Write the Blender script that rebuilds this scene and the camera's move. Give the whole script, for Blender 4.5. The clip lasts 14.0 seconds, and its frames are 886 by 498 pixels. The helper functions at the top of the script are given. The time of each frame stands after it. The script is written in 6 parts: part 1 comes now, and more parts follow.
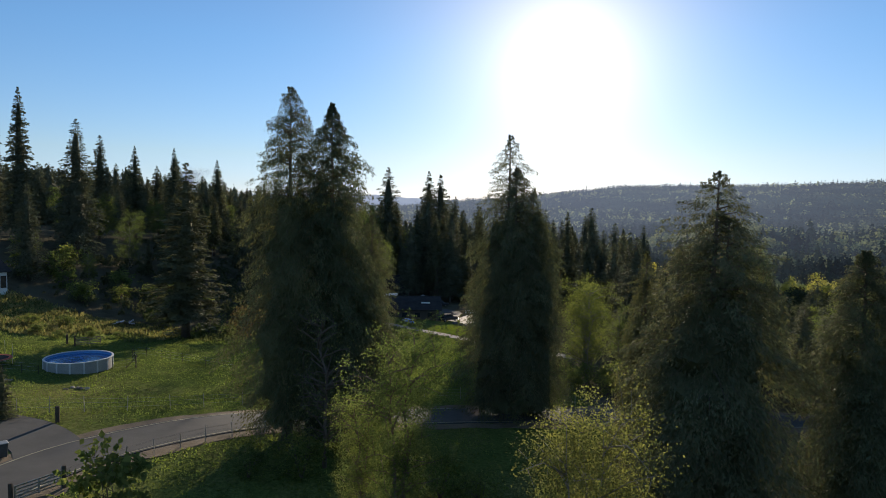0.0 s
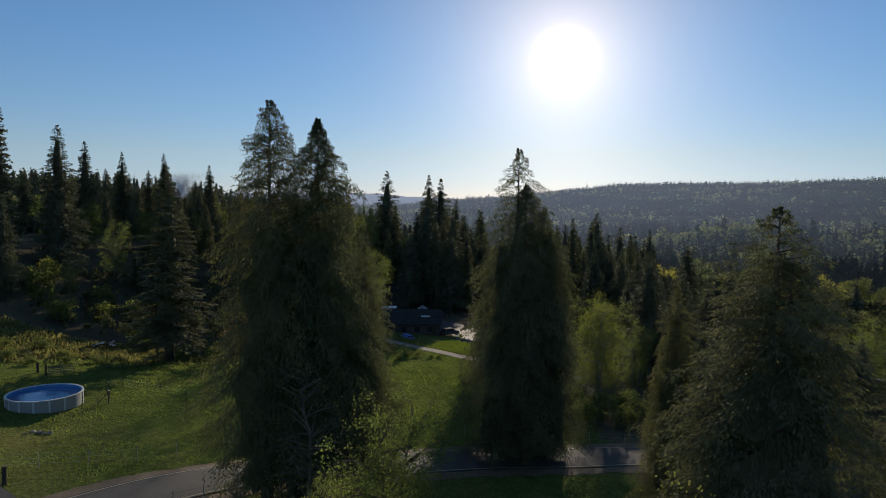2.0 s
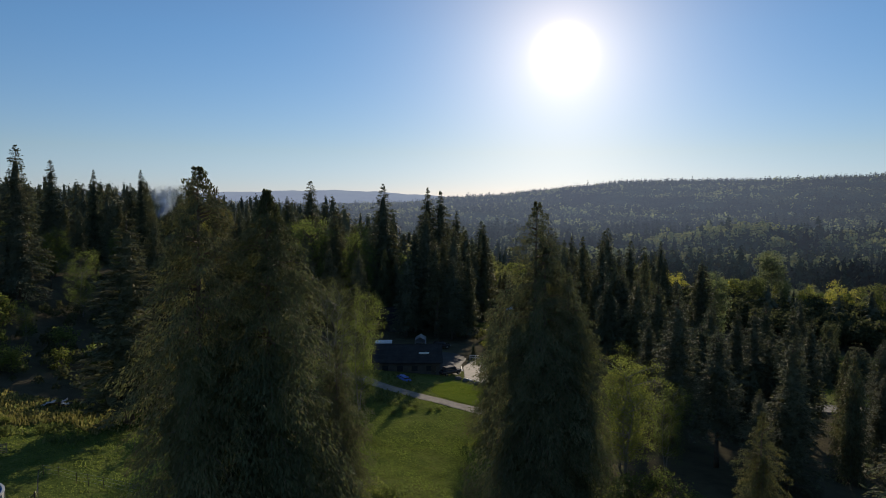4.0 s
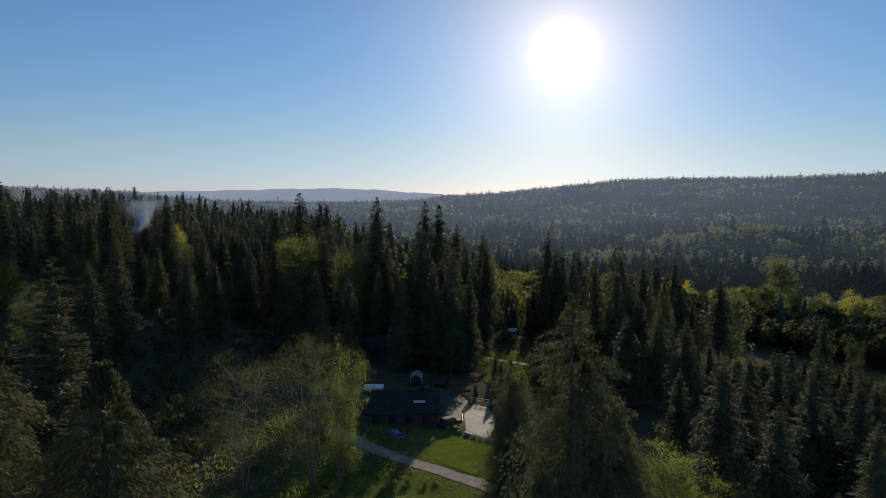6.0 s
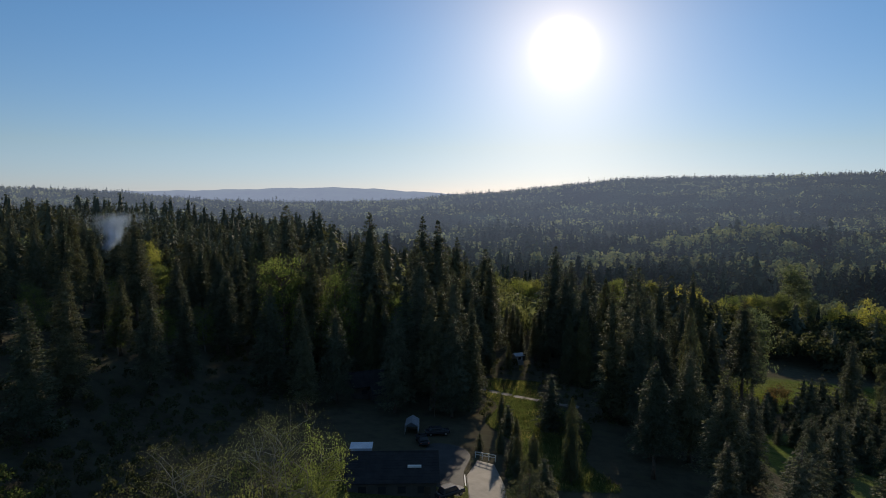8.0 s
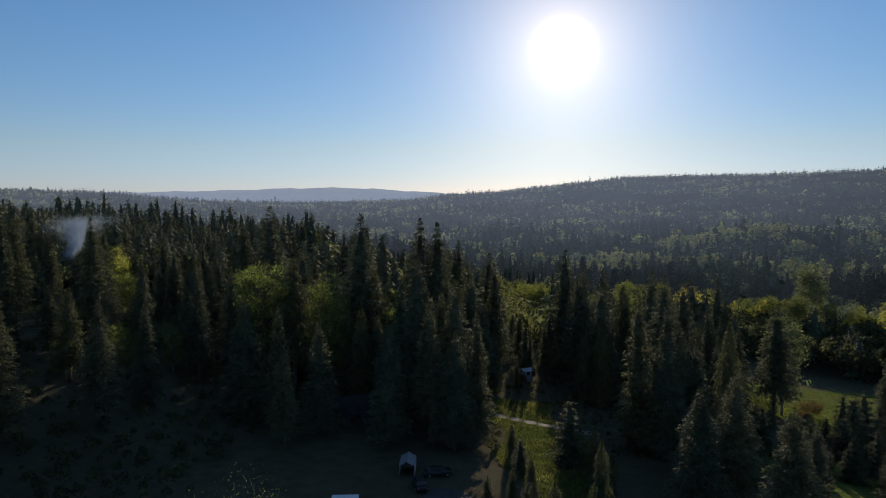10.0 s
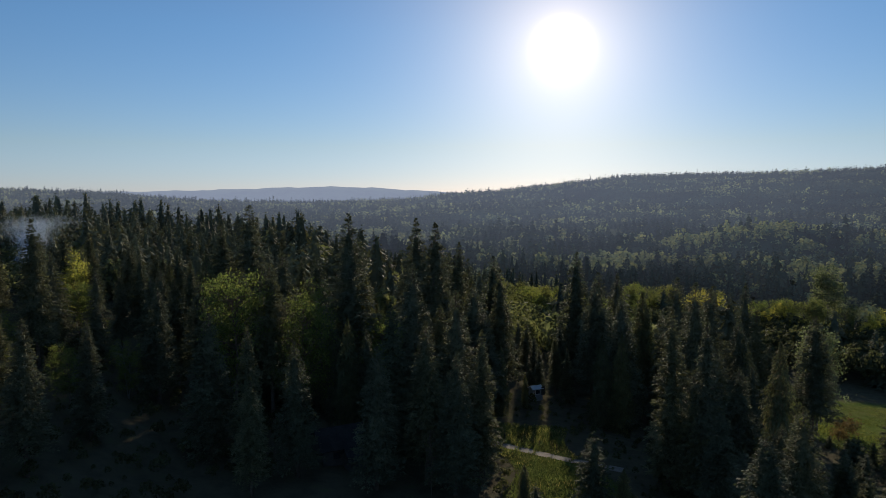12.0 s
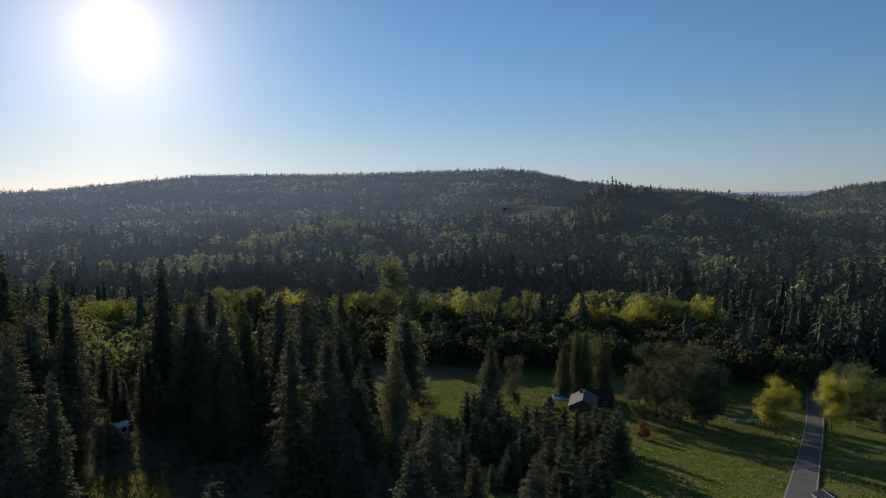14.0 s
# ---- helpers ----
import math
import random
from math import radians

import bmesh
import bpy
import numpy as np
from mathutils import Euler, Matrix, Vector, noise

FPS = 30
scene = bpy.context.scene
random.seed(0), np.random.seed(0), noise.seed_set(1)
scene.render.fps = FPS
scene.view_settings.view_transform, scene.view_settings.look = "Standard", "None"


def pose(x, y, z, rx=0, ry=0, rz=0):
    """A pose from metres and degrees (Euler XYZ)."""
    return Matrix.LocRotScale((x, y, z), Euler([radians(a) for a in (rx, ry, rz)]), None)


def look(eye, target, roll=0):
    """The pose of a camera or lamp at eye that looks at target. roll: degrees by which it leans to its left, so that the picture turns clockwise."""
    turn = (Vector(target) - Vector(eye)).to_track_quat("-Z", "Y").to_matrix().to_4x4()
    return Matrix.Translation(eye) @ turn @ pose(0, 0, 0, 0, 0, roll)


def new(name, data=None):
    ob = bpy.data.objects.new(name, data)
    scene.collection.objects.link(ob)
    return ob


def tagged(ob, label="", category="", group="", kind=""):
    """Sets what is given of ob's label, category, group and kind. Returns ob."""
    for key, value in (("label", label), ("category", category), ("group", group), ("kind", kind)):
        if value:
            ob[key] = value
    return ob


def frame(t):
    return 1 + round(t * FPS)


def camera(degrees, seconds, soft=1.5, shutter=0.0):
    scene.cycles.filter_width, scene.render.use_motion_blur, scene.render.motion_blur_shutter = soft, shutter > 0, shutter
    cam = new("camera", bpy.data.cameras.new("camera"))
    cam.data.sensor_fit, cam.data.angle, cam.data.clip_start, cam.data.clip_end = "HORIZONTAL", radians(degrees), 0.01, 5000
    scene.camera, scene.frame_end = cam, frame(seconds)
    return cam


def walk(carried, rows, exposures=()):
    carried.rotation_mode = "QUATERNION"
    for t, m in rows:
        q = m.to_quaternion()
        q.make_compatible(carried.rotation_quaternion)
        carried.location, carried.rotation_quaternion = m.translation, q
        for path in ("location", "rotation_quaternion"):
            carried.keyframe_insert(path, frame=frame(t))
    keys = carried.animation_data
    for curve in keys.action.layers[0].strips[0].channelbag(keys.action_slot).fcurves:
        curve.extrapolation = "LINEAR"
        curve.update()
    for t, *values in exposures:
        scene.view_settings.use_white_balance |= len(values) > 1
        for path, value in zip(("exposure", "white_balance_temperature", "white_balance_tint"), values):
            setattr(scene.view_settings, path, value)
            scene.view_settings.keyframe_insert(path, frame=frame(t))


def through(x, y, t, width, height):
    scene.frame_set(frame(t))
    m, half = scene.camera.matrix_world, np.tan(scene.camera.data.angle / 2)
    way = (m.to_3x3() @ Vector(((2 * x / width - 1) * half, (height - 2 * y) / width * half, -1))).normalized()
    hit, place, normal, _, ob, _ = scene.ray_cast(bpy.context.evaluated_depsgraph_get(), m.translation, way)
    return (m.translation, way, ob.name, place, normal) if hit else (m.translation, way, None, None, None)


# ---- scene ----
cam = camera(65.4, 14.0, soft=0.75)
PATH = [
    (0, (-1.573, 11.239, 19.778), (-1.491, 13.233, 19.655), 0.8),
    (0.5, (-1.594, 11.949, 19.779), (-1.511, 13.943, 19.655), 0.8),
    (1, (-1.62, 13.515, 19.902), (-1.538, 15.509, 19.777), 0.7),
    (1.5, (-1.517, 15.856, 20.692), (-1.436, 17.851, 20.566), 0.6),
    (2, (-1.453, 18.655, 22.05), (-1.371, 20.649, 21.922), 0.6),
    (2.5, (-1.321, 21.814, 23.391), (-1.239, 23.809, 23.263), 0.5),
    (3, (-1.149, 25.256, 24.706), (-1.068, 27.25, 24.576), 0.4),
    (5.5, (-0.089, 45.274, 31.601), (-0.008, 47.268, 31.456), 0.3),
    (6, (0.194, 49.686, 32.673), (0.275, 51.679, 32.528), 0.3),
    (6.5, (0.471, 54.283, 33.838), (0.551, 56.276, 33.691), 0.3),
    (7, (0.691, 58.668, 35.098), (0.772, 60.661, 34.949), 0.3),
    (7.5, (0.929, 63.183, 36.318), (1.01, 65.176, 36.169), 0.3),
    (8, (1.018, 67.904, 37.019), (1.1, 69.897, 36.869), 0.2),
    (10.5, (2.021, 91.874, 36.803), (2.103, 93.867, 36.652), -0.1),
    (11, (2.196, 96.74, 36.73), (2.279, 98.733, 36.578), -0.1),
    (11.5, (2.425, 101.593, 36.616), (2.508, 103.585, 36.463), -0.1),
    (12, (2.743, 106.291, 36.528), (2.826, 108.283, 36.374), -0.2),
    (12.4, (3.006, 109.884, 36.531), (3.095, 111.876, 36.376), -0.0),
    (12.5, (3.072, 110.782, 36.532), (3.270, 112.766, 36.376), 0.0),
    (12.6, (3.070, 111.601, 36.482), (3.471, 113.554, 36.326), -0.1),
    (12.7, (3.068, 112.419, 36.432), (3.658, 114.324, 36.277), -0.1),
    (12.8, (3.067, 113.238, 36.381), (3.846, 115.073, 36.227), -0.2),
    (12.9, (3.065, 114.056, 36.331), (4.022, 115.806, 36.178), -0.2),
    (13, (3.063, 114.875, 36.281), (4.178, 116.528, 36.128), -0.3),
    (13.1, (2.985, 115.590, 36.253), (4.174, 117.191, 36.100), -0.3),
    (13.2, (2.907, 116.305, 36.226), (4.104, 117.900, 36.072), -0.3),
    (13.5, (2.673, 118.451, 36.143), (3.866, 120.049, 35.988), -0.4),
    (14, (2.348, 120.925, 35.995), (3.544, 122.52, 35.839), -0.3),
]
walk(cam, [(t, look(eye, target, roll)) for t, eye, target, roll in PATH],
     [(0, 0.5, 6950, 11), (0.5, 0.42, 6950, 11), (1.0, 0.2, 6950, 11), (1.5, 0.06, 6950, 11), (3, 0.0, 6950, 11), (14, 0.0, 6950, 11)])

# ---- world, sun, exposure ----
SUN_AZ, SUN_EL = radians(12.07), radians(11.66)
TO_SUN = Vector((math.sin(SUN_AZ) * math.cos(SUN_EL), math.cos(SUN_AZ) * math.cos(SUN_EL), math.sin(SUN_EL)))


def make_world():
    w = bpy.data.worlds.new("sky")
    scene.world = w
    w.use_nodes = True
    nt = w.node_tree
    nt.nodes.clear()
    out = nt.nodes.new("ShaderNodeOutputWorld")
    bg = nt.nodes.new("ShaderNodeBackground")
    sky = nt.nodes.new("ShaderNodeTexSky")
    sky.sky_type = "NISHITA"
    sky.sun_disc = False
    sky.sun_elevation = SUN_EL
    sky.sun_rotation = SUN_AZ
    sky.altitude = 100
    sky.air_density, sky.dust_density, sky.ozone_density = 0.95, 0.05, 4.0
    # bright ring of scattered light round the sun itself
    tc = nt.nodes.new("ShaderNodeTexCoord")
    dot = nt.nodes.new("ShaderNodeVectorMath")
    dot.operation = "DOT_PRODUCT"
    dot.inputs[1].default_value = TO_SUN
    nrm = nt.nodes.new("ShaderNodeVectorMath")
    nrm.operation = "NORMALIZE"
    nt.links.new(tc.outputs["Generated"], nrm.inputs[0])
    nt.links.new(nrm.outputs[0], dot.inputs[0])
    ac = nt.nodes.new("ShaderNodeMath")
    ac.operation = "ARCCOSINE"
    nt.links.new(dot.outputs["Value"], ac.inputs[0])
    total = None
    for width, power, fall in GLOW:
        d = nt.nodes.new("ShaderNodeMath")
        d.operation = "DIVIDE"
        d.inputs[1].default_value = radians(width)
        nt.links.new(ac.outputs[0], d.inputs[0])
        sq = nt.nodes.new("ShaderNodeMath")
        sq.operation = "POWER"
        sq.inputs[1].default_value = fall
        nt.links.new(d.outputs[0], sq.inputs[0])
        ng = nt.nodes.new("ShaderNodeMath")
        ng.operation = "MULTIPLY"
        ng.inputs[1].default_value = -1
        nt.links.new(sq.outputs[0], ng.inputs[0])
        ex = nt.nodes.new("ShaderNodeMath")
        ex.operation = "EXPONENT"
        nt.links.new(ng.outputs[0], ex.inputs[0])
        mu = nt.nodes.new("ShaderNodeMath")
        mu.operation = "MULTIPLY"
        mu.inputs[1].default_value = power
        nt.links.new(ex.outputs[0], mu.inputs[0])
        if total is None:
            total = mu
        else:
            ad = nt.nodes.new("ShaderNodeMath")
            ad.operation = "ADD"
            nt.links.new(total.outputs[0], ad.inputs[0])
            nt.links.new(mu.outputs[0], ad.inputs[1])
            total = ad
    col = nt.nodes.new("ShaderNodeCombineXYZ")
    for i, k in enumerate((1.35, 1.05, 0.72)):
        m = nt.nodes.new("ShaderNodeMath")
        m.operation = "MULTIPLY"
        m.inputs[1].default_value = k
        nt.links.new(total.outputs[0], m.inputs[0])
        nt.links.new(m.outputs[0], col.inputs[i])
    add = nt.nodes.new("ShaderNodeVectorMath")
    add.operation = "ADD"
    tint = nt.nodes.new("ShaderNodeVectorMath")
    tint.operation = "MULTIPLY"
    tint.inputs[1].default_value = SKY_TINT
    # haze shifts the sky's tint with height; the unseen top is brightened as fill
    sep = nt.nodes.new("ShaderNodeSeparateXYZ")
    nt.links.new(nrm.outputs[0], sep.inputs[0])
    hz = nt.nodes.new("ShaderNodeValToRGB")
    els = hz.color_ramp.elements
    while len(els) < len(HAZE_AND_FILL):
        els.new(0.5)
    for e, (at, tone) in zip(els, HAZE_AND_FILL):
        e.position = at
        e.color = (*[k / 2 for k in tone], 1)
    nt.links.new(sep.outputs["Z"], hz.inputs["Fac"])
    hm = nt.nodes.new("ShaderNodeVectorMath")
    hm.operation = "MULTIPLY"
    nt.links.new(sky.outputs[0], hm.inputs[0])
    nt.links.new(hz.outputs[0], hm.inputs[1])
    nt.links.new(hm.outputs[0], tint.inputs[0])
    nt.links.new(tint.outputs[0], add.inputs[0])
    nt.links.new(col.outputs[0], add.inputs[1])
    nt.links.new(add.outputs[0], bg.inputs["Color"])
    bg.inputs["Strength"].default_value = SKY_POWER
    nt.links.new(bg.outputs[0], out.inputs["Surface"])


SKY_POWER = 0.097
SKY_TINT = (2.0, 2.0, 2.0)
# the last stop brightens the unseen upper sky to fill shaded sides
HAZE_AND_FILL = ((0.0, (0.77, 0.85, 1.34)), (0.03, (0.80, 0.85, 1.19)), (0.07, (0.90, 0.87, 1.0)), (0.225, (0.85, 0.98, 1.10)), (0.29, (0.875, 0.98, 1.085)), (0.55, (1.4, 1.3, 1.15)))
GLOW = ((1.25, 40.0, 2.0), (5.0, 8.8, 1.0))
make_world()
sun_data = bpy.data.lights.new("sun", "SUN")
sun_data.energy = 5.0
sun_data.angle = radians(0.6)
sun_data.color = (1.0, 0.88, 0.72)
sun = new("sun", sun_data)
sun.matrix_world = look(TO_SUN * 100, (0, 0, 0))
scene.view_settings.exposure = 0.0

# ---- materials ----


def node_mat(name):
    m = bpy.data.materials.new(name)
    m.use_nodes = True
    nt = m.node_tree
    return m, nt, nt.nodes["Principled BSDF"], nt.nodes["Material Output"]


def noise_node(nt, scale, detail=4.0, rough=0.6, coord="Object"):
    tc = nt.nodes.new("ShaderNodeTexCoord")
    n = nt.nodes.new("ShaderNodeTexNoise")
    n.inputs["Scale"].default_value = scale
    n.inputs["Detail"].default_value = detail
    n.inputs["Roughness"].default_value = rough
    nt.links.new(tc.outputs[coord], n.inputs["Vector"])
    return n


def ramp_node(nt, src, stops):
    r = nt.nodes.new("ShaderNodeValToRGB")
    els = r.color_ramp.elements
    while len(els) < len(stops):
        els.new(0.5)
    for e, (p, c) in zip(els, stops):
        e.position = p
        e.color = (*c, 1)
    nt.links.new(src, r.inputs["Fac"])
    return r


def mix_col(nt, fac, a, b, mode="MIX"):
    m = nt.nodes.new("ShaderNodeMix")
    m.data_type = "RGBA"
    m.blend_type = mode
    for v, i in ((fac, 0), (a, 6), (b, 7)):
        if isinstance(v, (int, float)):
            m.inputs[i].default_value = v
        elif isinstance(v, tuple):
            m.inputs[i].default_value = (*v, 1)
        else:
            nt.links.new(v, m.inputs[i])
    return m.outputs[2]


def bump_on(nt, src, bsdf, strength, dist):
    b = nt.nodes.new("ShaderNodeBump")
    b.inputs["Strength"].default_value = strength
    b.inputs["Distance"].default_value = dist
    nt.links.new(src, b.inputs["Height"])
    nt.links.new(b.outputs[0], bsdf.inputs["Normal"])


def plain_mat(name, a, b, scale=3.0, rough=0.8, metal=0.0, bump=0.0, dist=0.01, fine=40.0, coord="Object"):
    """Two tones over coarse and fine noise, with a fine relief."""
    m, nt, p, _ = node_mat(name)
    n1 = noise_node(nt, scale, coord=coord)
    n2 = noise_node(nt, fine, 3.0, coord=coord)
    c1 = ramp_node(nt, n1.outputs["Fac"], ((0.3, a), (0.7, b)))
    dark = tuple(x * 0.72 for x in a)
    f = ramp_node(nt, n2.outputs["Fac"], ((0.45, (0, 0, 0)), (0.75, (0.55, 0.55, 0.55))))
    nt.links.new(mix_col(nt, f.outputs[0], c1.outputs[0], dark), p.inputs["Base Color"])
    p.inputs["Roughness"].default_value = rough
    p.inputs["Metallic"].default_value = metal
    p.inputs["Specular IOR Level"].default_value = 0.5 if rough < 0.6 else 0.12
    if bump:
        bump_on(nt, n2.outputs["Fac"], p, bump, dist)
    return m


def leaf_mat(name, cols, through=0.4, patch=0.25, rough=0.8):
    """Leaves: tone by leaf and by patch of the crown; light also comes through them."""
    m, nt, p, out = node_mat(name)
    g = nt.nodes.new("ShaderNodeNewGeometry")
    r = ramp_node(nt, g.outputs["Random Per Island"], tuple((i / (len(cols) - 1), c) for i, c in enumerate(cols)))
    n = noise_node(nt, patch, 3.0)
    dk = ramp_node(nt, n.outputs["Fac"], ((0.3, (0.62, 0.62, 0.62)), (0.7, (1.2, 1.2, 1.2))))
    oi = nt.nodes.new("ShaderNodeObjectInfo")
    ov = ramp_node(nt, oi.outputs["Random"], ((0.0, (0.78, 0.84, 0.8)), (0.5, (1, 1, 1)), (1.0, (1.2, 1.12, 0.92))))
    c = mix_col(nt, 1.0, r.outputs[0], dk.outputs[0], "MULTIPLY")
    c = mix_col(nt, 1.0, c, ov.outputs[0], "MULTIPLY")
    nt.links.new(c, p.inputs["Base Color"])
    p.inputs["Roughness"].default_value = rough
    p.inputs["Specular IOR Level"].default_value = 0.1
    t = nt.nodes.new("ShaderNodeBsdfTranslucent")
    tc = mix_col(nt, 1.0, c, (1.05, 1.12, 0.78), "MULTIPLY")
    nt.links.new(tc, t.inputs["Color"])
    mx = nt.nodes.new("ShaderNodeMixShader")
    mx.inputs[0].default_value = through
    nt.links.new(p.outputs[0], mx.inputs[1])
    nt.links.new(t.outputs[0], mx.inputs[2])
    nt.links.new(mx.outputs[0], out.inputs["Surface"])
    return m


BARK = plain_mat("bark", (0.10, 0.075, 0.055), (0.19, 0.15, 0.12), 1.2, 0.95, bump=0.7, dist=0.04, fine=9)
PALE_BARK = plain_mat("pale_bark", (0.15, 0.14, 0.125), (0.25, 0.235, 0.21), 1.5, 0.9, bump=0.5, dist=0.02, fine=12)
CEDAR = leaf_mat("cedar_foliage", ((0.108, 0.116, 0.066), (0.132, 0.140, 0.078), (0.154, 0.160, 0.088), (0.176, 0.142, 0.086)), 0.27)
FIR = leaf_mat("fir_foliage", ((0.104, 0.110, 0.074), (0.132, 0.138, 0.092), (0.158, 0.162, 0.108)), 0.22)
YOUNG_FIR = leaf_mat("young_fir_foliage", ((0.091, 0.102, 0.066), (0.120, 0.130, 0.084), (0.152, 0.156, 0.102)), 0.27)
GREEN_LEAF = leaf_mat("green_leaf", ((0.105, 0.135, 0.05), (0.155, 0.185, 0.068), (0.22, 0.235, 0.088)), 0.54)
LIME_LEAF = leaf_mat("lime_leaf", ((0.13, 0.16, 0.058), (0.185, 0.215, 0.078), (0.26, 0.275, 0.1)), 0.52)
YELLOW_LEAF = leaf_mat("yellow_leaf", ((0.27, 0.265, 0.085), (0.39, 0.36, 0.105), (0.5, 0.43, 0.125)), 0.6)
GOLD_LEAF = leaf_mat("gold_leaf", ((0.27, 0.26, 0.075), (0.4, 0.365, 0.095), (0.53, 0.46, 0.12)), 0.6)
BIRCH_LEAF = leaf_mat("birch_leaf", ((0.16, 0.155, 0.06), (0.23, 0.22, 0.08), (0.31, 0.28, 0.1)), 0.5)
OLIVE_LEAF = leaf_mat("olive_leaf", ((0.125, 0.138, 0.065), (0.18, 0.19, 0.085), (0.24, 0.235, 0.1)), 0.5)
RED_LEAF = leaf_mat("red_leaf", ((0.17, 0.065, 0.05), (0.24, 0.085, 0.06), (0.22, 0.13, 0.08)), 0.4)
RUST_LEAF = leaf_mat("rust_leaf", ((0.15, 0.09, 0.05), (0.20, 0.13, 0.07), (0.13, 0.11, 0.05)), 0.4)
DRY_GRASS = leaf_mat("dry_grass", ((0.15, 0.15, 0.065), (0.22, 0.205, 0.095), (0.3, 0.26, 0.13)), 0.4)
# leaf colour darkened to paint in the shade of thicket and undergrowth
SHADE_LEAF = leaf_mat("shade_dark_leaf", ((0.062, 0.07, 0.04), (0.085, 0.092, 0.052), (0.11, 0.112, 0.062)), 0.4)
GRASS_BLADE = leaf_mat("grass_blade", ((0.14, 0.175, 0.045), (0.19, 0.225, 0.06), (0.25, 0.27, 0.082)), 0.52)
LAWN_BLADE = leaf_mat("lawn_blade", ((0.11, 0.155, 0.026), (0.15, 0.195, 0.034), (0.20, 0.23, 0.045)), 0.45)
FIELD_BLADE = leaf_mat("field_blade", ((0.09, 0.115, 0.042), (0.12, 0.145, 0.052), (0.165, 0.175, 0.07)), 0.4)
ALDER_LEAF = leaf_mat("alder_leaf", ((0.12, 0.125, 0.065), (0.17, 0.172, 0.085), (0.23, 0.22, 0.105)), 0.48)
SILVER_LEAF = leaf_mat("silver_leaf", ((0.14, 0.162, 0.1), (0.2, 0.22, 0.135), (0.27, 0.28, 0.165)), 0.45)


def ground_mat():
    """Pasture, rough dry grass and forest litter; where each lies is given by the plan's cover value."""
    m, nt, p, _ = node_mat("ground_cover")
    at = nt.nodes.new("ShaderNodeAttribute")
    at.attribute_name = "cover"
    big = noise_node(nt, 0.045, 6.0, 0.62)
    mid = noise_node(nt, 0.35, 5.0, 0.65)
    fine = noise_node(nt, 3.0, 4.0, 0.7)
    grass = ramp_node(nt, mid.outputs["Fac"], ((0.30, (0.085, 0.12, 0.034)), (0.52, (0.122, 0.158, 0.044)), (0.72, (0.17, 0.18, 0.062))))
    straw = ramp_node(nt, fine.outputs["Fac"], ((0.3, (0.13, 0.135, 0.05)), (0.7, (0.22, 0.2, 0.09))))
    s = ramp_node(nt, big.outputs["Fac"], ((0.48, (0, 0, 0)), (0.66, (0.75, 0.75, 0.75))))
    g1 = mix_col(nt, s.outputs[0], grass.outputs[0], straw.outputs[0])
    fd = ramp_node(nt, fine.outputs["Fac"], ((0.35, (0.62, 0.62, 0.62)), (0.65, (1.12, 1.12, 1.12))))
    g1 = mix_col(nt, 1.0, g1, fd.outputs[0], "MULTIPLY")
    litter = ramp_node(nt, mid.outputs["Fac"], ((0.3, (0.078, 0.07, 0.05)), (0.55, (0.108, 0.098, 0.068)), (0.75, (0.105, 0.115, 0.062))))
    add = nt.nodes.new("ShaderNodeMath")
    add.operation = "MULTIPLY_ADD"
    add.inputs[1].default_value = 0.7
    nt.links.new(mid.outputs["Fac"], add.inputs[0])
    nt.links.new(at.outputs["Fac"], add.inputs[2])
    w = ramp_node(nt, add.outputs[0], ((0.72, (0, 0, 0)), (0.98, (1, 1, 1))))
    nt.links.new(mix_col(nt, w.outputs[0], g1, litter.outputs[0]), p.inputs["Base Color"])
    p.inputs["Roughness"].default_value = 0.95
    p.inputs["Specular IOR Level"].default_value = 0.0
    bump_on(nt, fine.outputs["Fac"], p, 0.9, 0.25)
    return m


GROUND = ground_mat()
LAWN = plain_mat("mown_lawn", (0.10, 0.145, 0.022), (0.155, 0.19, 0.032), 0.6, 0.95, bump=0.8, dist=0.12, fine=6)
for n in LAWN.node_tree.nodes:
    if n.type == "BSDF_PRINCIPLED":
        n.inputs["Specular IOR Level"].default_value = 0.0
ASPHALT = plain_mat("asphalt", (0.06, 0.062, 0.064), (0.09, 0.09, 0.09), 0.5, 0.85, bump=0.35, dist=0.01, fine=22)
CHIPSEAL = plain_mat("old_asphalt", (0.085, 0.083, 0.08), (0.13, 0.125, 0.12), 0.35, 0.8, bump=0.4, dist=0.02, fine=14)
PAINT = plain_mat("road_paint", (0.27, 0.25, 0.17), (0.38, 0.35, 0.26), 1.5, 0.7, fine=14)
GRAVEL = plain_mat("gravel", (0.19, 0.17, 0.15), (0.30, 0.27, 0.24), 0.8, 0.95, bump=0.9, dist=0.06, fine=9)
SOIL = plain_mat("bare_soil", (0.13, 0.10, 0.07), (0.21, 0.165, 0.12), 0.6, 0.95, bump=0.9, dist=0.08, fine=6)
CONCRETE = plain_mat("concrete", (0.27, 0.245, 0.21), (0.38, 0.345, 0.30), 0.5, 0.85, bump=0.3, dist=0.01, fine=16)
ROCK = plain_mat("boulder", (0.10, 0.092, 0.082), (0.19, 0.175, 0.155), 1.1, 0.9, bump=0.8, dist=0.06, fine=7)
WOOD = plain_mat("weathered_wood", (0.16, 0.125, 0.09), (0.27, 0.22, 0.17), 2.0, 0.9, bump=0.5, dist=0.01, fine=25)
DARK_WOOD = plain_mat("dark_wood", (0.055, 0.045, 0.035), (0.10, 0.08, 0.06), 2.0, 0.9, bump=0.5, dist=0.01, fine=25)
WHITE_PAINT = plain_mat("white_paint", (0.70, 0.69, 0.66), (0.82, 0.81, 0.78), 1.0, 0.6, fine=20)
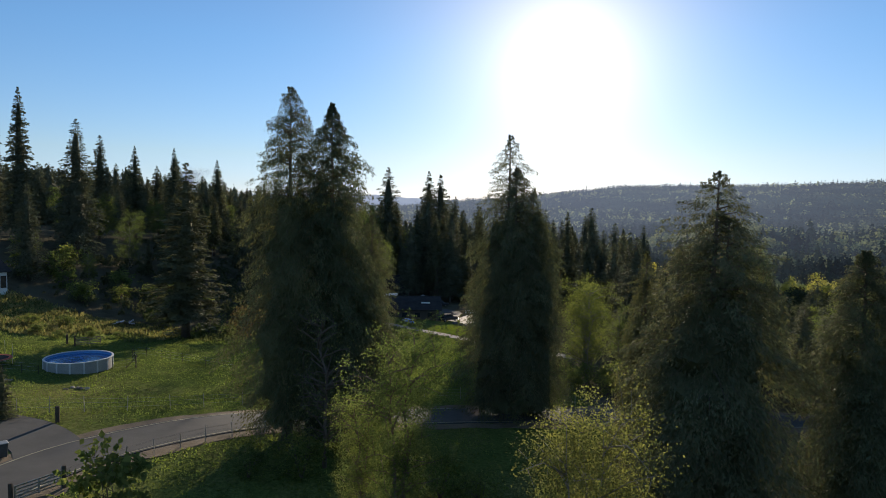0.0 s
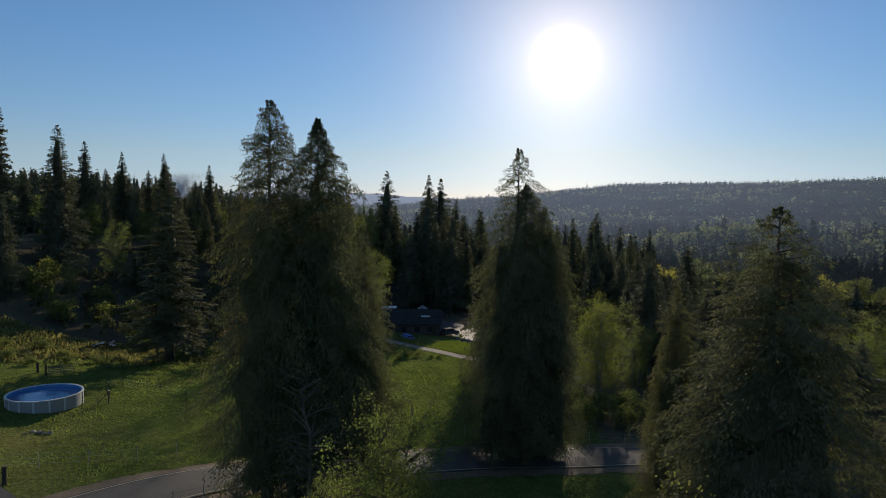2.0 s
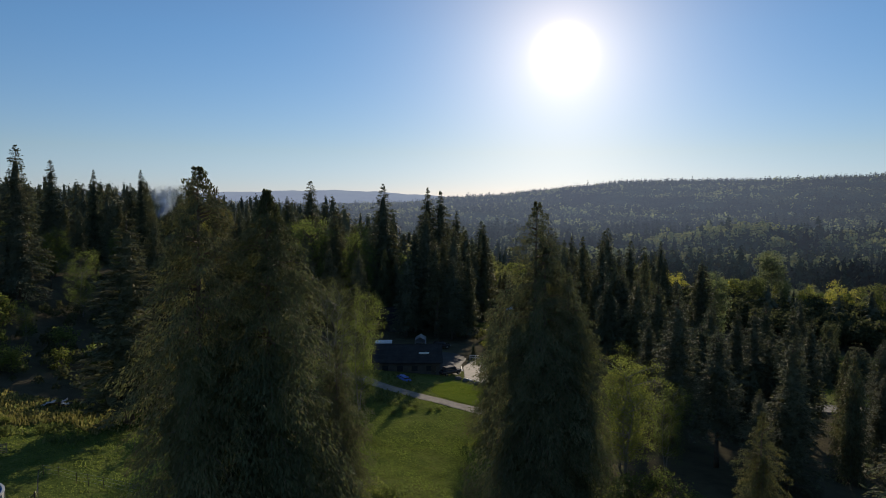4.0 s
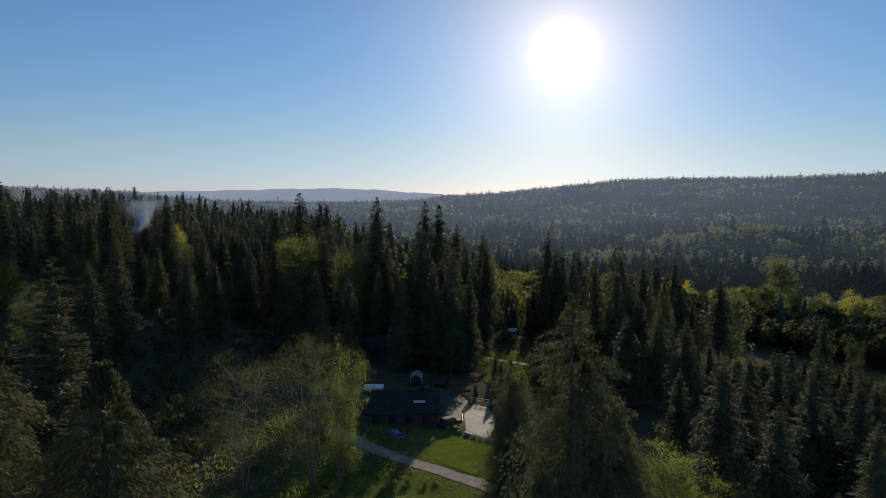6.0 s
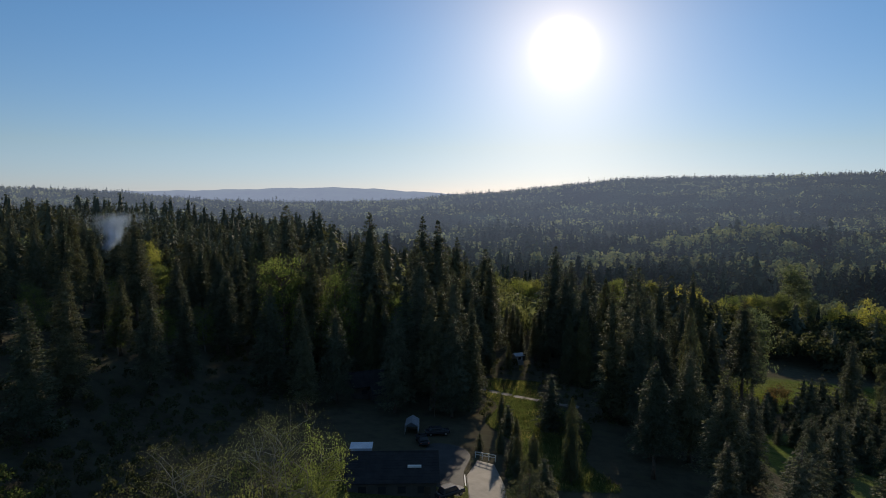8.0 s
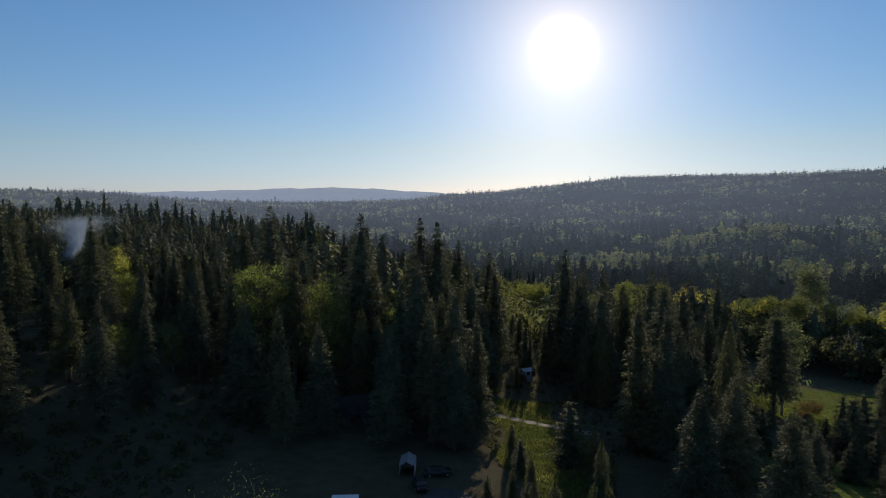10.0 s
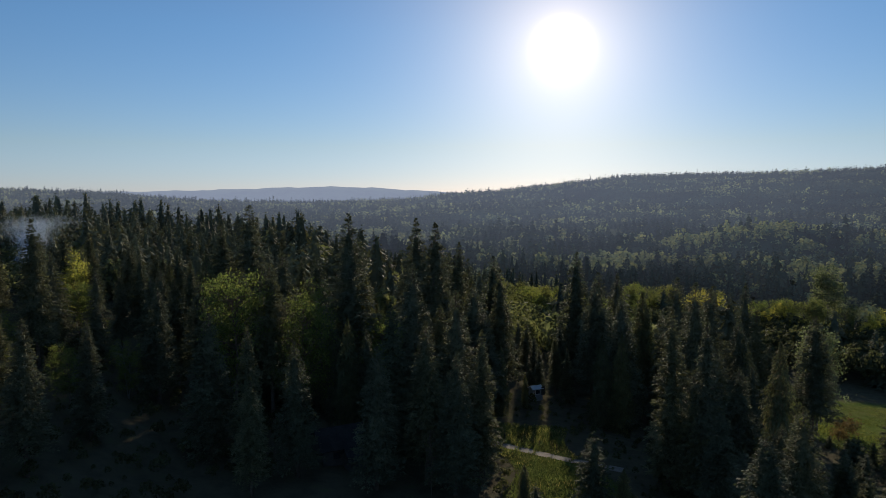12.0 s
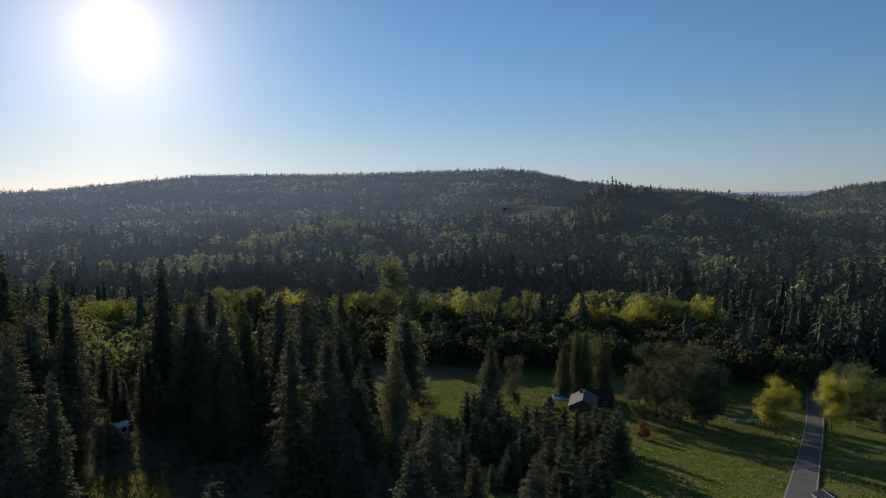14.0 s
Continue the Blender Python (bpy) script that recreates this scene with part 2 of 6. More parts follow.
WIRE = plain_mat("fence_wire", (0.25, 0.25, 0.25), (0.35, 0.34, 0.33), 5.0, 0.5, 0.8)
STEEL = plain_mat("painted_steel", (0.28, 0.27, 0.26), (0.40, 0.39, 0.37), 3.0, 0.45, 0.6)
POOL_WALL = plain_mat("pool_wall", (0.27, 0.265, 0.255), (0.36, 0.35, 0.335), 0.8, 0.5, bump=0.1, fine=10)
POOL_RIM = plain_mat("pool_rim", (0.52, 0.52, 0.52), (0.64, 0.64, 0.64), 1.5, 0.45, fine=18)
LINER = plain_mat("pool_liner", (0.05, 0.22, 0.50), (0.08, 0.32, 0.62), 1.2, 0.5, fine=9)
POOL_TEAL = plain_mat("pale_liner", (0.22, 0.58, 0.70), (0.32, 0.68, 0.78), 1.2, 0.5, fine=9)
RED_PAD = plain_mat("red_pad", (0.40, 0.10, 0.07), (0.52, 0.16, 0.10), 2.0, 0.7, fine=12)
BLACK_MESH = plain_mat("black_mesh", (0.02, 0.02, 0.022), (0.04, 0.04, 0.042), 6.0, 0.8, fine=30)
SHINGLE_DARK = plain_mat("dark_shingle", (0.03, 0.03, 0.032), (0.055, 0.053, 0.055), 0.7, 0.9, bump=0.6, dist=0.02, fine=9)
SHINGLE_GREY = plain_mat("grey_shingle", (0.12, 0.118, 0.125), (0.19, 0.185, 0.19), 0.7, 0.85, bump=0.6, dist=0.02, fine=9)
SIDING_DARK = plain_mat("dark_siding", (0.07, 0.065, 0.06), (0.11, 0.10, 0.09), 1.0, 0.8, bump=0.3, fine=12)
SIDING_GREY = plain_mat("grey_siding", (0.22, 0.22, 0.225), (0.32, 0.31, 0.31), 1.0, 0.8, bump=0.3, fine=12)
FABRIC = plain_mat("white_fabric", (0.48, 0.49, 0.53), (0.60, 0.60, 0.64), 0.8, 0.7, bump=0.2, dist=0.02, fine=3)
BLUE_TARP = plain_mat("blue_tarp", (0.05, 0.12, 0.42), (0.08, 0.18, 0.55), 1.5, 0.45, bump=0.6, dist=0.05, fine=4)
METAL_ROOF = plain_mat("metal_roof", (0.50, 0.55, 0.62), (0.62, 0.66, 0.72), 0.6, 0.4, 0.3, fine=5)
CAR_DARK = plain_mat("dark_car_paint", (0.03, 0.03, 0.035), (0.05, 0.05, 0.055), 2.0, 0.25, fine=15)
RUBBER = plain_mat("rubber", (0.02, 0.02, 0.02), (0.035, 0.035, 0.035), 5.0, 0.85, fine=30)
PLASTIC = plain_mat("dark_plastic", (0.05, 0.055, 0.055), (0.08, 0.085, 0.085), 3.0, 0.5, fine=20)


def glass_mat():
    m, nt, p, _ = node_mat("window_glass")
    p.inputs["Base Color"].default_value = (0.03, 0.035, 0.04, 1)
    p.inputs["Roughness"].default_value = 0.06
    p.inputs["Specular IOR Level"].default_value = 0.8
    return m


def water_mat():
    m, nt, p, _ = node_mat("pool_water")
    p.inputs["Base Color"].default_value = (0.07, 0.24, 0.55, 1)
    p.inputs["Roughness"].default_value = 0.03
    p.inputs["IOR"].default_value = 1.33
    p.inputs["Transmission Weight"].default_value = 0.35
    n = noise_node(nt, 2.5, 2.0)
    bump_on(nt, n.outputs["Fac"], p, 0.25, 0.05)
    return m


SMOKE = leaf_mat("wood_smoke", ((0.5, 0.58, 0.82), (0.55, 0.62, 0.86), (0.58, 0.65, 0.88)), 0.3, 0.2)
GLASS, WATER = glass_mat(), water_mat()


def wood_far_mat(name, cols, haze_glow, tone=(0.45, 0.55, 0.78), through=0.0):
    """Far wooded hills; bluish haze is painted in as emission, even or per vertex."""
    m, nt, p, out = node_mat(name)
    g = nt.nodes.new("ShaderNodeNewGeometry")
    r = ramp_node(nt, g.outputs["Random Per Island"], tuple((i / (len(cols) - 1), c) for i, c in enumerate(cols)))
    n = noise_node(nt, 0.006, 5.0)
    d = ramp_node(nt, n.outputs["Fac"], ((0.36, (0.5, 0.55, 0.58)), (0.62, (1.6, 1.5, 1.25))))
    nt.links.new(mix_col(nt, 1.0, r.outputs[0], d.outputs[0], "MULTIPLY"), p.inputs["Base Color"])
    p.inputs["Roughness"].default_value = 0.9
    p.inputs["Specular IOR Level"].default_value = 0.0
    if haze_glow is None:
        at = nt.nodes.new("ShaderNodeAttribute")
        at.attribute_name = "haze_glow"
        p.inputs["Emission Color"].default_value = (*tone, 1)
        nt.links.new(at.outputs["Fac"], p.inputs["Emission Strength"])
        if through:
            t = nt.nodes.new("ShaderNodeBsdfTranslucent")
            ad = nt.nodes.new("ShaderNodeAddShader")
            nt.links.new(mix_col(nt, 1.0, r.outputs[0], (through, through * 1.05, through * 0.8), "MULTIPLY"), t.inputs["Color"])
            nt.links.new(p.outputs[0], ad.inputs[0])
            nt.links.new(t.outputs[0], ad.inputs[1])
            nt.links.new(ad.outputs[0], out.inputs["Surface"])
    elif haze_glow:
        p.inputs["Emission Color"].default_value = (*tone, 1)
        p.inputs["Emission Strength"].default_value = haze_glow
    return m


WOOD_NEAR = leaf_mat("valley_conifer", ((0.098, 0.104, 0.074), (0.124, 0.130, 0.090), (0.150, 0.153, 0.106)), 0.12, 0.02)
VALLEY_FIR = leaf_mat("valley_fir", ((0.072, 0.08, 0.058), (0.09, 0.098, 0.07), (0.108, 0.114, 0.08)), 0.14, 0.02)
WOOD_NEAR_LEAF = leaf_mat("valley_leaf", ((0.12, 0.138, 0.085), (0.17, 0.186, 0.108), (0.23, 0.235, 0.13)), 0.45, 0.02)
DARK_TONES = ((0.055, 0.066, 0.05), (0.072, 0.084, 0.062), (0.095, 0.106, 0.076))
LEAF_TONES = ((0.15, 0.162, 0.092), (0.21, 0.22, 0.12), (0.28, 0.27, 0.145))
# far leaves emit a bluish haze tone, its strength stored in the mesh
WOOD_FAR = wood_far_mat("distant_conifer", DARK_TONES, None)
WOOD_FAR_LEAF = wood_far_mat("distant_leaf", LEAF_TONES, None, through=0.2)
# from, to, spacing, sprays on each tree
BANDS = ((500, 640, 10.2, 64), (640, 840, 12.0, 32), (840, 1160, 13.2, 20), (1160, 1720, 14.2, 12), (1720, 3480, 17.0, 8))
# a little haze is emitted from the brown slope as well
LOGGED = wood_far_mat("logged_slope", ((0.2, 0.165, 0.12), (0.27, 0.22, 0.17)), 0.04)
# strong blue emission paints the haze over the horizon hills
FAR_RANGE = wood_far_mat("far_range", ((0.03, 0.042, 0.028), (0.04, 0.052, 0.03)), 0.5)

# ---- mesh helpers ----
RNG = np.random.default_rng(7)


def mesh_of(name, verts, faces, material, smooth=False):
    me = bpy.data.meshes.new(name)
    me.from_pydata(np.asarray(verts).tolist(), [], faces if isinstance(faces, list) else faces.tolist())
    me.materials.append(material)
    if smooth:
        me.polygons.foreach_set("use_smooth", [True] * len(me.polygons))
    me.update()
    return me


def part_mesh(name, me, parent, label="", m=None):
    ob = new(name, me)
    ob.parent = parent
    if m is not None:
        ob.matrix_basis = m
    if label:
        ob["label"] = label
    return ob


def part(name, bm, material, parent, label="", smooth=False):
    """Links a bmesh as one mesh object under a thing or a part."""
    me = bpy.data.meshes.new(name)
    bm.to_mesh(me)
    bm.free()
    me.materials.append(material)
    if smooth:
        me.polygons.foreach_set("use_smooth", [True] * len(me.polygons))
    return part_mesh(name, me, parent, label)


def thing(name, m, label, category, group="", kind=""):
    ob = new(name)
    ob.empty_display_size = 0.3
    ob.matrix_basis = m
    return tagged(ob, label, category, group, kind)


def box(bm, x0, y0, z0, x1, y1, z1, bevel=0.0, m=None):
    """Adds a box, with bevelled edges if asked, to a bmesh."""
    r = bmesh.ops.create_cube(bm, size=1.0)
    vs = r["verts"]
    bmesh.ops.transform(bm, matrix=Matrix.LocRotScale(((x0 + x1) / 2, (y0 + y1) / 2, (z0 + z1) / 2), None, (x1 - x0, y1 - y0, z1 - z0)), verts=vs)
    if bevel:
        es = list({e for v in vs for e in v.link_edges})
        r = bmesh.ops.bevel(bm, geom=es, offset=bevel, segments=1, affect="EDGES", profile=0.5)
        vs = list({v for f in r["faces"] for v in f.verts} | {v for v in vs if v.is_valid})
    if m is not None:
        bmesh.ops.transform(bm, matrix=m, verts=vs)
    return bm


def one_box(x0, y0, z0, x1, y1, z1, bevel=0.0):
    return box(bmesh.new(), x0, y0, z0, x1, y1, z1, bevel)


def tube(points, radii, sides=7):
    """Vertices and faces of a tapered tube along points."""
    pts = [Vector(p) for p in points]
    verts, faces = [], []
    for i, p in enumerate(pts):
        d = (pts[min(i + 1, len(pts) - 1)] - pts[max(i - 1, 0)]).normalized()
        a = d.cross(Vector((0, 1, 0.13))).normalized()
        b = d.cross(a)
        for k in range(sides):
            t = 2 * math.pi * k / sides
            verts.append(p + (a * math.cos(t) + b * math.sin(t)) * radii[i])
    for i in range(len(pts) - 1):
        for k in range(sides):
            k2 = (k + 1) % sides
            faces.append((i * sides + k, i * sides + k2, (i + 1) * sides + k2, (i + 1) * sides + k))
    faces.append(tuple(range(sides))[::-1])
    faces.append(tuple(range((len(pts) - 1) * sides, len(pts) * sides)))
    return [tuple(v) for v in verts], faces


def tubes(list_of):
    verts, faces = [], []
    for pts, rad, sides in list_of:
        v, f = tube(pts, rad, sides)
        o = len(verts)
        verts += v
        faces += [tuple(i + o for i in g) for g in f]
    return verts, faces


def sprays(pos, way, up, length, width, bend=0.25):
    """Folded, kite-shaped leaves or twigs: one bent quad each."""
    way = way / (np.linalg.norm(way, axis=1, keepdims=True) + 1e-9)
    side = np.cross(way, up)
    side /= np.linalg.norm(side, axis=1, keepdims=True) + 1e-9
    top = np.cross(side, way)
    L, W = length[:, None], width[:, None]
    v = np.empty((len(pos), 4, 3))
    v[:, 0] = pos
    v[:, 1] = pos + way * L * 0.45 + side * W * 0.5 - top * W * bend
    v[:, 2] = pos + way * L - top * W * 0.3
    v[:, 3] = pos + way * L * 0.45 - side * W * 0.5 - top * W * bend
    f = np.arange(len(pos) * 4).reshape(-1, 4)
    return v.reshape(-1, 3), f


def smoothstep(t):
    t = np.clip(t, 0, 1)
    return t * t * (3 - 2 * t)


# ---- lie of the land ----
RIDGE_TH = (-70, -40, -30, -23, -16, -8, 0, 3, 7, 11, 15, 17.4, 25, 28, 33, 38, 42, 44.5, 47, 50, 55, 61, 64, 67, 70, 90)
RIDGE_EL = (0.4, 0.6, 0.7, 0.35, -0.25, -0.35, -0.1, 0.3, 0.5, 0.95, 1.35, 1.6, 1.72, 1.72, 1.85, 1.98, 2.05, 1.85, 1.2, 0.8, 0.4, -0.1, -0.2, 0.6, 0.9, 1.0)


def wobble(x, y, size, seed):
    """Smooth rolling variation between about -1 and 1."""
    a = np.sin(x / size + seed) * np.cos(y / size * 1.13 + seed * 1.7)
    b = np.sin(x / size * 2.17 + y / size * 1.3 + seed * 2.3)
    c = np.cos(y / size * 2.71 - x / size * 0.9 + seed * 0.7)
    return (a + 0.5 * b + 0.4 * c) / 1.9


def ground_z(x, y):
    x, y = np.asarray(x, float), np.asarray(y, float)
    u = (x + 41) + 0.45 * (np.clip(y, -100, 420) - 93)
    z = 0
    for du in (-9, 0, 9):
        z = z + np.interp(u + du, (-400, -60, 0, 40, 85, 150, 220, 290, 330, 360, 420, 700),
                          (4, 2.4, 0.4, -2.6, -6.2, -11.5, -25, -38, -43, -46.5, -50, -53)) / 3
    start = -48 + 25 * smoothstep((y - 150) / 80)
    z = z + 11 * smoothstep((start - x) / 48) * smoothstep((y - 95) / 55)
    z = z + 0.28 * wobble(x, y, 9.0, 0.4) + 0.9 * wobble(x, y, 55, 2.0) * smoothstep((np.hypot(x, y - 110) - 130) / 200)
    z = z + 1.2 * smoothstep((88 - y) / 20) * smoothstep((8 - x) / 25)
    z = z - 1.3 * np.exp(-(((x + 43) / 18) ** 2 + ((y - 129) / 17) ** 2))
    z = z + (-46 - z) * smoothstep((y - 470) / 280)
    r = np.hypot(x, y - 100)
    th = np.degrees(np.arctan2(x, y - 100))
    top = 36 + 3300 * np.tan(np.radians(np.interp(th, RIDGE_TH, RIDGE_EL))) - 20
    floor = z + 5 * wobble(x, y, 210, 1.0) * smoothstep((r - 500) / 600)
    k = smoothstep((r - 1250) / 2050) ** 1.1
    far = floor + (top - floor) * k + 14 * wobble(x, y, 330, 5.0) * k * (1 - k) * 3
    far = far - np.clip(r - 3350, 0, None) * 0.16
    roll = 13 * wobble(x, y, 150, 3.1) + 4 * wobble(x, y, 70, 1.2)
    far = far + roll * smoothstep((r - 600) / 350) * (1 - smoothstep((r - 2700) / 500)) + 3.0 * wobble(x, y, 60, 8.0) * smoothstep((r - 2700) / 400)
    far = far + (22 + 9 * np.sin(th * 0.5)) * np.exp(-((r - 1150 - 130 * np.sin(th * 0.17)) / 120) ** 2) * smoothstep((th - 16) / 8) * smoothstep((46 - th) / 8)
    el = np.interp(th, (38, 43, 46, 48.5, 50, 52, 57, 60, 62, 67), (-4, -3, -1.2, 0.3, 1.0, 0.75, 0.6, -0.1, -0.8, -3.5))
    knoll = 36 + 1500 * np.tan(np.radians(el)) - 22
    return far + np.clip(knoll - far, 0, None) * np.exp(-((r - 1500) / 400) ** 2)


def gz(x, y):
    return float(ground_z(x, y))


def inside(x, y, x0, x1, y0, y1, soft=8.0):
    """1 within the rectangle, falling to 0 at its edge."""
    return smoothstep((x - x0) / soft) * smoothstep((x1 - x) / soft) * smoothstep((y - y0) / soft) * smoothstep((y1 - y) / soft)


def open_land(x, y):
    """1 on pasture, lawns and fields, 0 in the woods."""
    x, y = np.asarray(x, float), np.asarray(y, float)
    o = inside(x, y, -78, 20, 20, 134)
    o = np.maximum(o, inside(x, y, -20, 24, 60, 172))
    o = np.maximum(o, inside(x, y, 15 + 2 * np.sin(y * 0.21), 36 + 3 * np.sin(y * 0.13), 166, 246, 6))
    o = np.maximum(o, inside(x, y, 60, 330, 150, 232, 10))
    o = np.maximum(o, inside(x, y, 100, 330, 205, 370, 15))
    return o


def graded(near0, near1, step, far0, far1):
    a = list(np.arange(near0, near1 + 0.1, step))
    s, v = step, near1
    while v < far1:
        s = min(s * 1.16, 60.0)
        v += s
        a.append(min(v, far1))
    s, v = step, near0
    while v > far0:
        s = min(s * 1.16, 60.0 if v > -2500 or far1 > 4750 else 160.0)
        v -= s
        a.insert(0, max(v, far0))
    return np.array(a)


def make_ground():
    xs, ys = graded(-90, 60, 1.6, -4700, 4700), graded(20, 190, 1.6, -4500, 4800)
    X, Y = np.meshgrid(xs, ys)
    Z = ground_z(X, Y) - 16 * smoothstep((np.hypot(X, Y - 100) - 880) / 300)
    nx, ny = len(xs), len(ys)
    idx = np.arange(nx * ny).reshape(ny, nx)
    faces = np.stack([idx[:-1, :-1], idx[:-1, 1:], idx[1:, 1:], idx[1:, :-1]], -1).reshape(-1, 4)
    me = mesh_of("ground", np.stack([X, Y, Z], -1).reshape(-1, 3), faces, GROUND, True)
    at = me.attributes.new("cover", "FLOAT", "POINT")
    at.data.foreach_set("value", (1 - open_land(X, Y)).reshape(-1).astype(np.float32))
    return tagged(new("ground", me), "grassy pasture and dark forest floor running down into a valley", "ground", kind="structure")


make_ground()


def spline(pts, step=1.5):
    """Points evenly along a smooth curve through pts."""
    P = [np.array(p, float) for p in pts]
    P = [2 * P[0] - P[1]] + P + [2 * P[-1] - P[-2]]
    out = []
    for i in range(1, len(P) - 2):
        n = max(2, int(np.linalg.norm(P[i + 1] - P[i]) / step))
        for k in range(n):
            t = k / n
            out.append(0.5 * (2 * P[i] + (P[i + 1] - P[i - 1]) * t + (2 * P[i - 1] - 5 * P[i] + 4 * P[i + 1] - P[i + 2]) * t * t
                              + (3 * P[i] - P[i - 1] - 3 * P[i + 1] + P[i + 2]) * t ** 3))
    out.append(P[-2])
    return np.array(out)


def ribbon(name, line, offs, lift, material, ragged=0.0, across=6):
    """A strip draped over the ground between two side offsets of a line, with a lip down into the soil at its edges."""
    d = np.gradient(line, axis=0)
    d /= np.linalg.norm(d, axis=1, keepdims=True)
    nrm = np.stack([d[:, 1], -d[:, 0]], 1)
    rows = []
    o = list(np.linspace(offs[0], offs[1], across))
    for j, w in enumerate([o[0]] + o + [o[-1]]):
        wob = ragged * RNG.uniform(-1, 1, len(line)) if j in (0, 1, across, across + 1) and ragged else 0
        p = line + nrm * (w + wob if not np.isscalar(wob) else np.full(len(line), w))[:, None]
        z = ground_z(p[:, 0], p[:, 1]) + (lift if 0 < j < across + 1 else -0.15)
        rows.append(np.column_stack([p, z]))
    n, c = len(line), len(rows)
    V = np.stack(rows, 1).reshape(-1, 3)
    idx = np.arange(n * c).reshape(n, c)
    F = np.stack([idx[:-1, :-1], idx[:-1, 1:], idx[1:, 1:], idx[1:, :-1]], -1).reshape(-1, 4)
    return mesh_of(name, V, F, material)


def patch(name, outline, lift, material, step=1.2, straight=False):
    """A flat-lying patch draped on the ground inside a smooth closed outline."""
    c = np.mean(np.array(outline, float), axis=0)
    ring = spline(list(outline) + [outline[0]], step)
    if straight:
        P = np.array(list(outline) + [outline[0]], float)
        ring = np.concatenate([P[i] + (P[i + 1] - P[i]) * np.linspace(0, 1, 8, endpoint=False)[:, None] for i in range(len(outline))] + [P[-1:]])
    V, F = [], []
    n, k = len(ring), 9
    for j in range(k + 1):
        s = j / k
        p = c + (ring - c) * max(s, 0.001)
        z = ground_z(p[:, 0], p[:, 1]) + (lift if j < k else -0.1)
        V.append(np.column_stack([p, z]))
    V = np.concatenate(V)
    for j in range(k):
        for i in range(n - 1):
            a = j * n + i
            F.append((a, a + 1, a + n + 1, a + n))
    return mesh_of(name, V, F, material)


# the lane past the pasture, with painted edge lines
LANE = spline([(-33, 20), (-29.8, 44), (-27.5, 56), (-25.4, 62.3), (-20.7, 68.2), (-14, 74), (-6, 79.5), (2.5, 83.2), (12, 86), (22, 89), (40, 93), (70, 98)])
lane = tagged(new("road", ribbon("road", LANE, (-2.75, 2.75), 0.10, ASPHALT)), "two-lane grey asphalt lane curving past the pasture", "road", kind="structure")
for side in (-2.5, 2.5):
    part_mesh("edge_line", ribbon("edge_line", LANE, (side - 0.055, side + 0.055), 0.115, PAINT, across=2), lane, "worn white edge line")
tagged(new("road_shoulder", ribbon("road_shoulder", LANE, (-3.9, -2.8), 0.05, SOIL, 0.25)), "strip of bare soil and gravel beside the lane", "road shoulder", kind="structure")
tagged(new("road_shoulder", ribbon("road_shoulder", LANE, (2.8, 4.3), 0.05, SOIL, 0.3)), "strip of bare soil and gravel beside the lane", "road shoulder", kind="structure")
SIDE = spline([(-26.5, 60), (-31, 65), (-37, 68), (-50, 70), (-70, 70)])
tagged(new("side_road", ribbon("side_road", SIDE, (-2.4, 2.4), 0.07, ASPHALT, 0.1)), "dark asphalt side drive joining the lane", "driveway", kind="structure")
# the valley road
VALLEY = spline([(60, 150), (100, 168), (142.8, 186.6), (190, 207), (233, 225.5), (270, 242), (340, 275), (430, 318)], 3)
vroad = tagged(new("valley_road", ribbon("valley_road", VALLEY, (-3.0, 3.0), 0.55, CHIPSEAL)), "straight grey country road with white edge lines", "road", kind="structure")
for side in (-2.7, 2.7):
    part_mesh("edge_line", ribbon("edge_line", VALLEY, (side - 0.1, side + 0.1), 0.565, PAINT, across=2), vroad, "white edge line")
# the yard of the dark house
DRIVE = spline([(26, 128), (16, 133.5), (9.5, 138), (0, 144.5), (-6, 150), (-13, 158)])
tagged(new("driveway", ribbon("driveway", DRIVE, (-1.5, 1.5), 0.07, GRAVEL, 0.2)), "pale gravel driveway beside a mown lawn", "driveway", kind="structure")
tagged(new("lawn", patch("lawn", [(5.2, 159.5), (1.8, 151.5), (2.2, 147), (5.5, 143), (9.5, 140.6), (12.5, 143), (12.3, 149), (11.1, 155)], 0.06, LAWN)), "bright green mown lawn edged by dark low bushes", "lawn", kind="structure")
APRON = [(8.5, 161.3), (11.4, 157.8), (14.4, 160), (14.9, 170), (14.3, 179.3), (11.5, 181), (8.9, 172.6)]
tagged(new("apron", patch("apron", APRON, 0.08, CONCRETE, straight=True)), "sunlit pale concrete parking apron", "pavement", kind="structure")
# dark asphalt colour stands in for the shade on this yard
tagged(new("courtyard", patch("courtyard", [(2, 169), (7.6, 163), (9.0, 174), (10.8, 183), (8, 187.5), (3, 186)], 0.05, ASPHALT)), "paved yard behind the house, its dark surface standing in for shade", "pavement", kind="structure")
TRACK = spline([(17, 230), (24, 226), (30, 222.5), (38, 219)])
tagged(new("farm_track", ribbon("farm_track", TRACK, (-1.2, 1.2), 0.06, GRAVEL, 0.15)), "narrow grey track crossing a grassy clearing", "track", kind="structure")


cut = [(1235 + 230 * math.cos(a) * 0.84 - 96 * math.sin(a) * 0.54, 1390 + 230 * math.cos(a) * 0.54 + 96 * math.sin(a) * 0.84) for a in np.arange(0, 6.2, 0.45)]
tagged(new("clearcut", patch("clearcut", cut, 6.0, LOGGED, 12)), "brown logged clearing on the far hillside", "clearing", kind="structure")


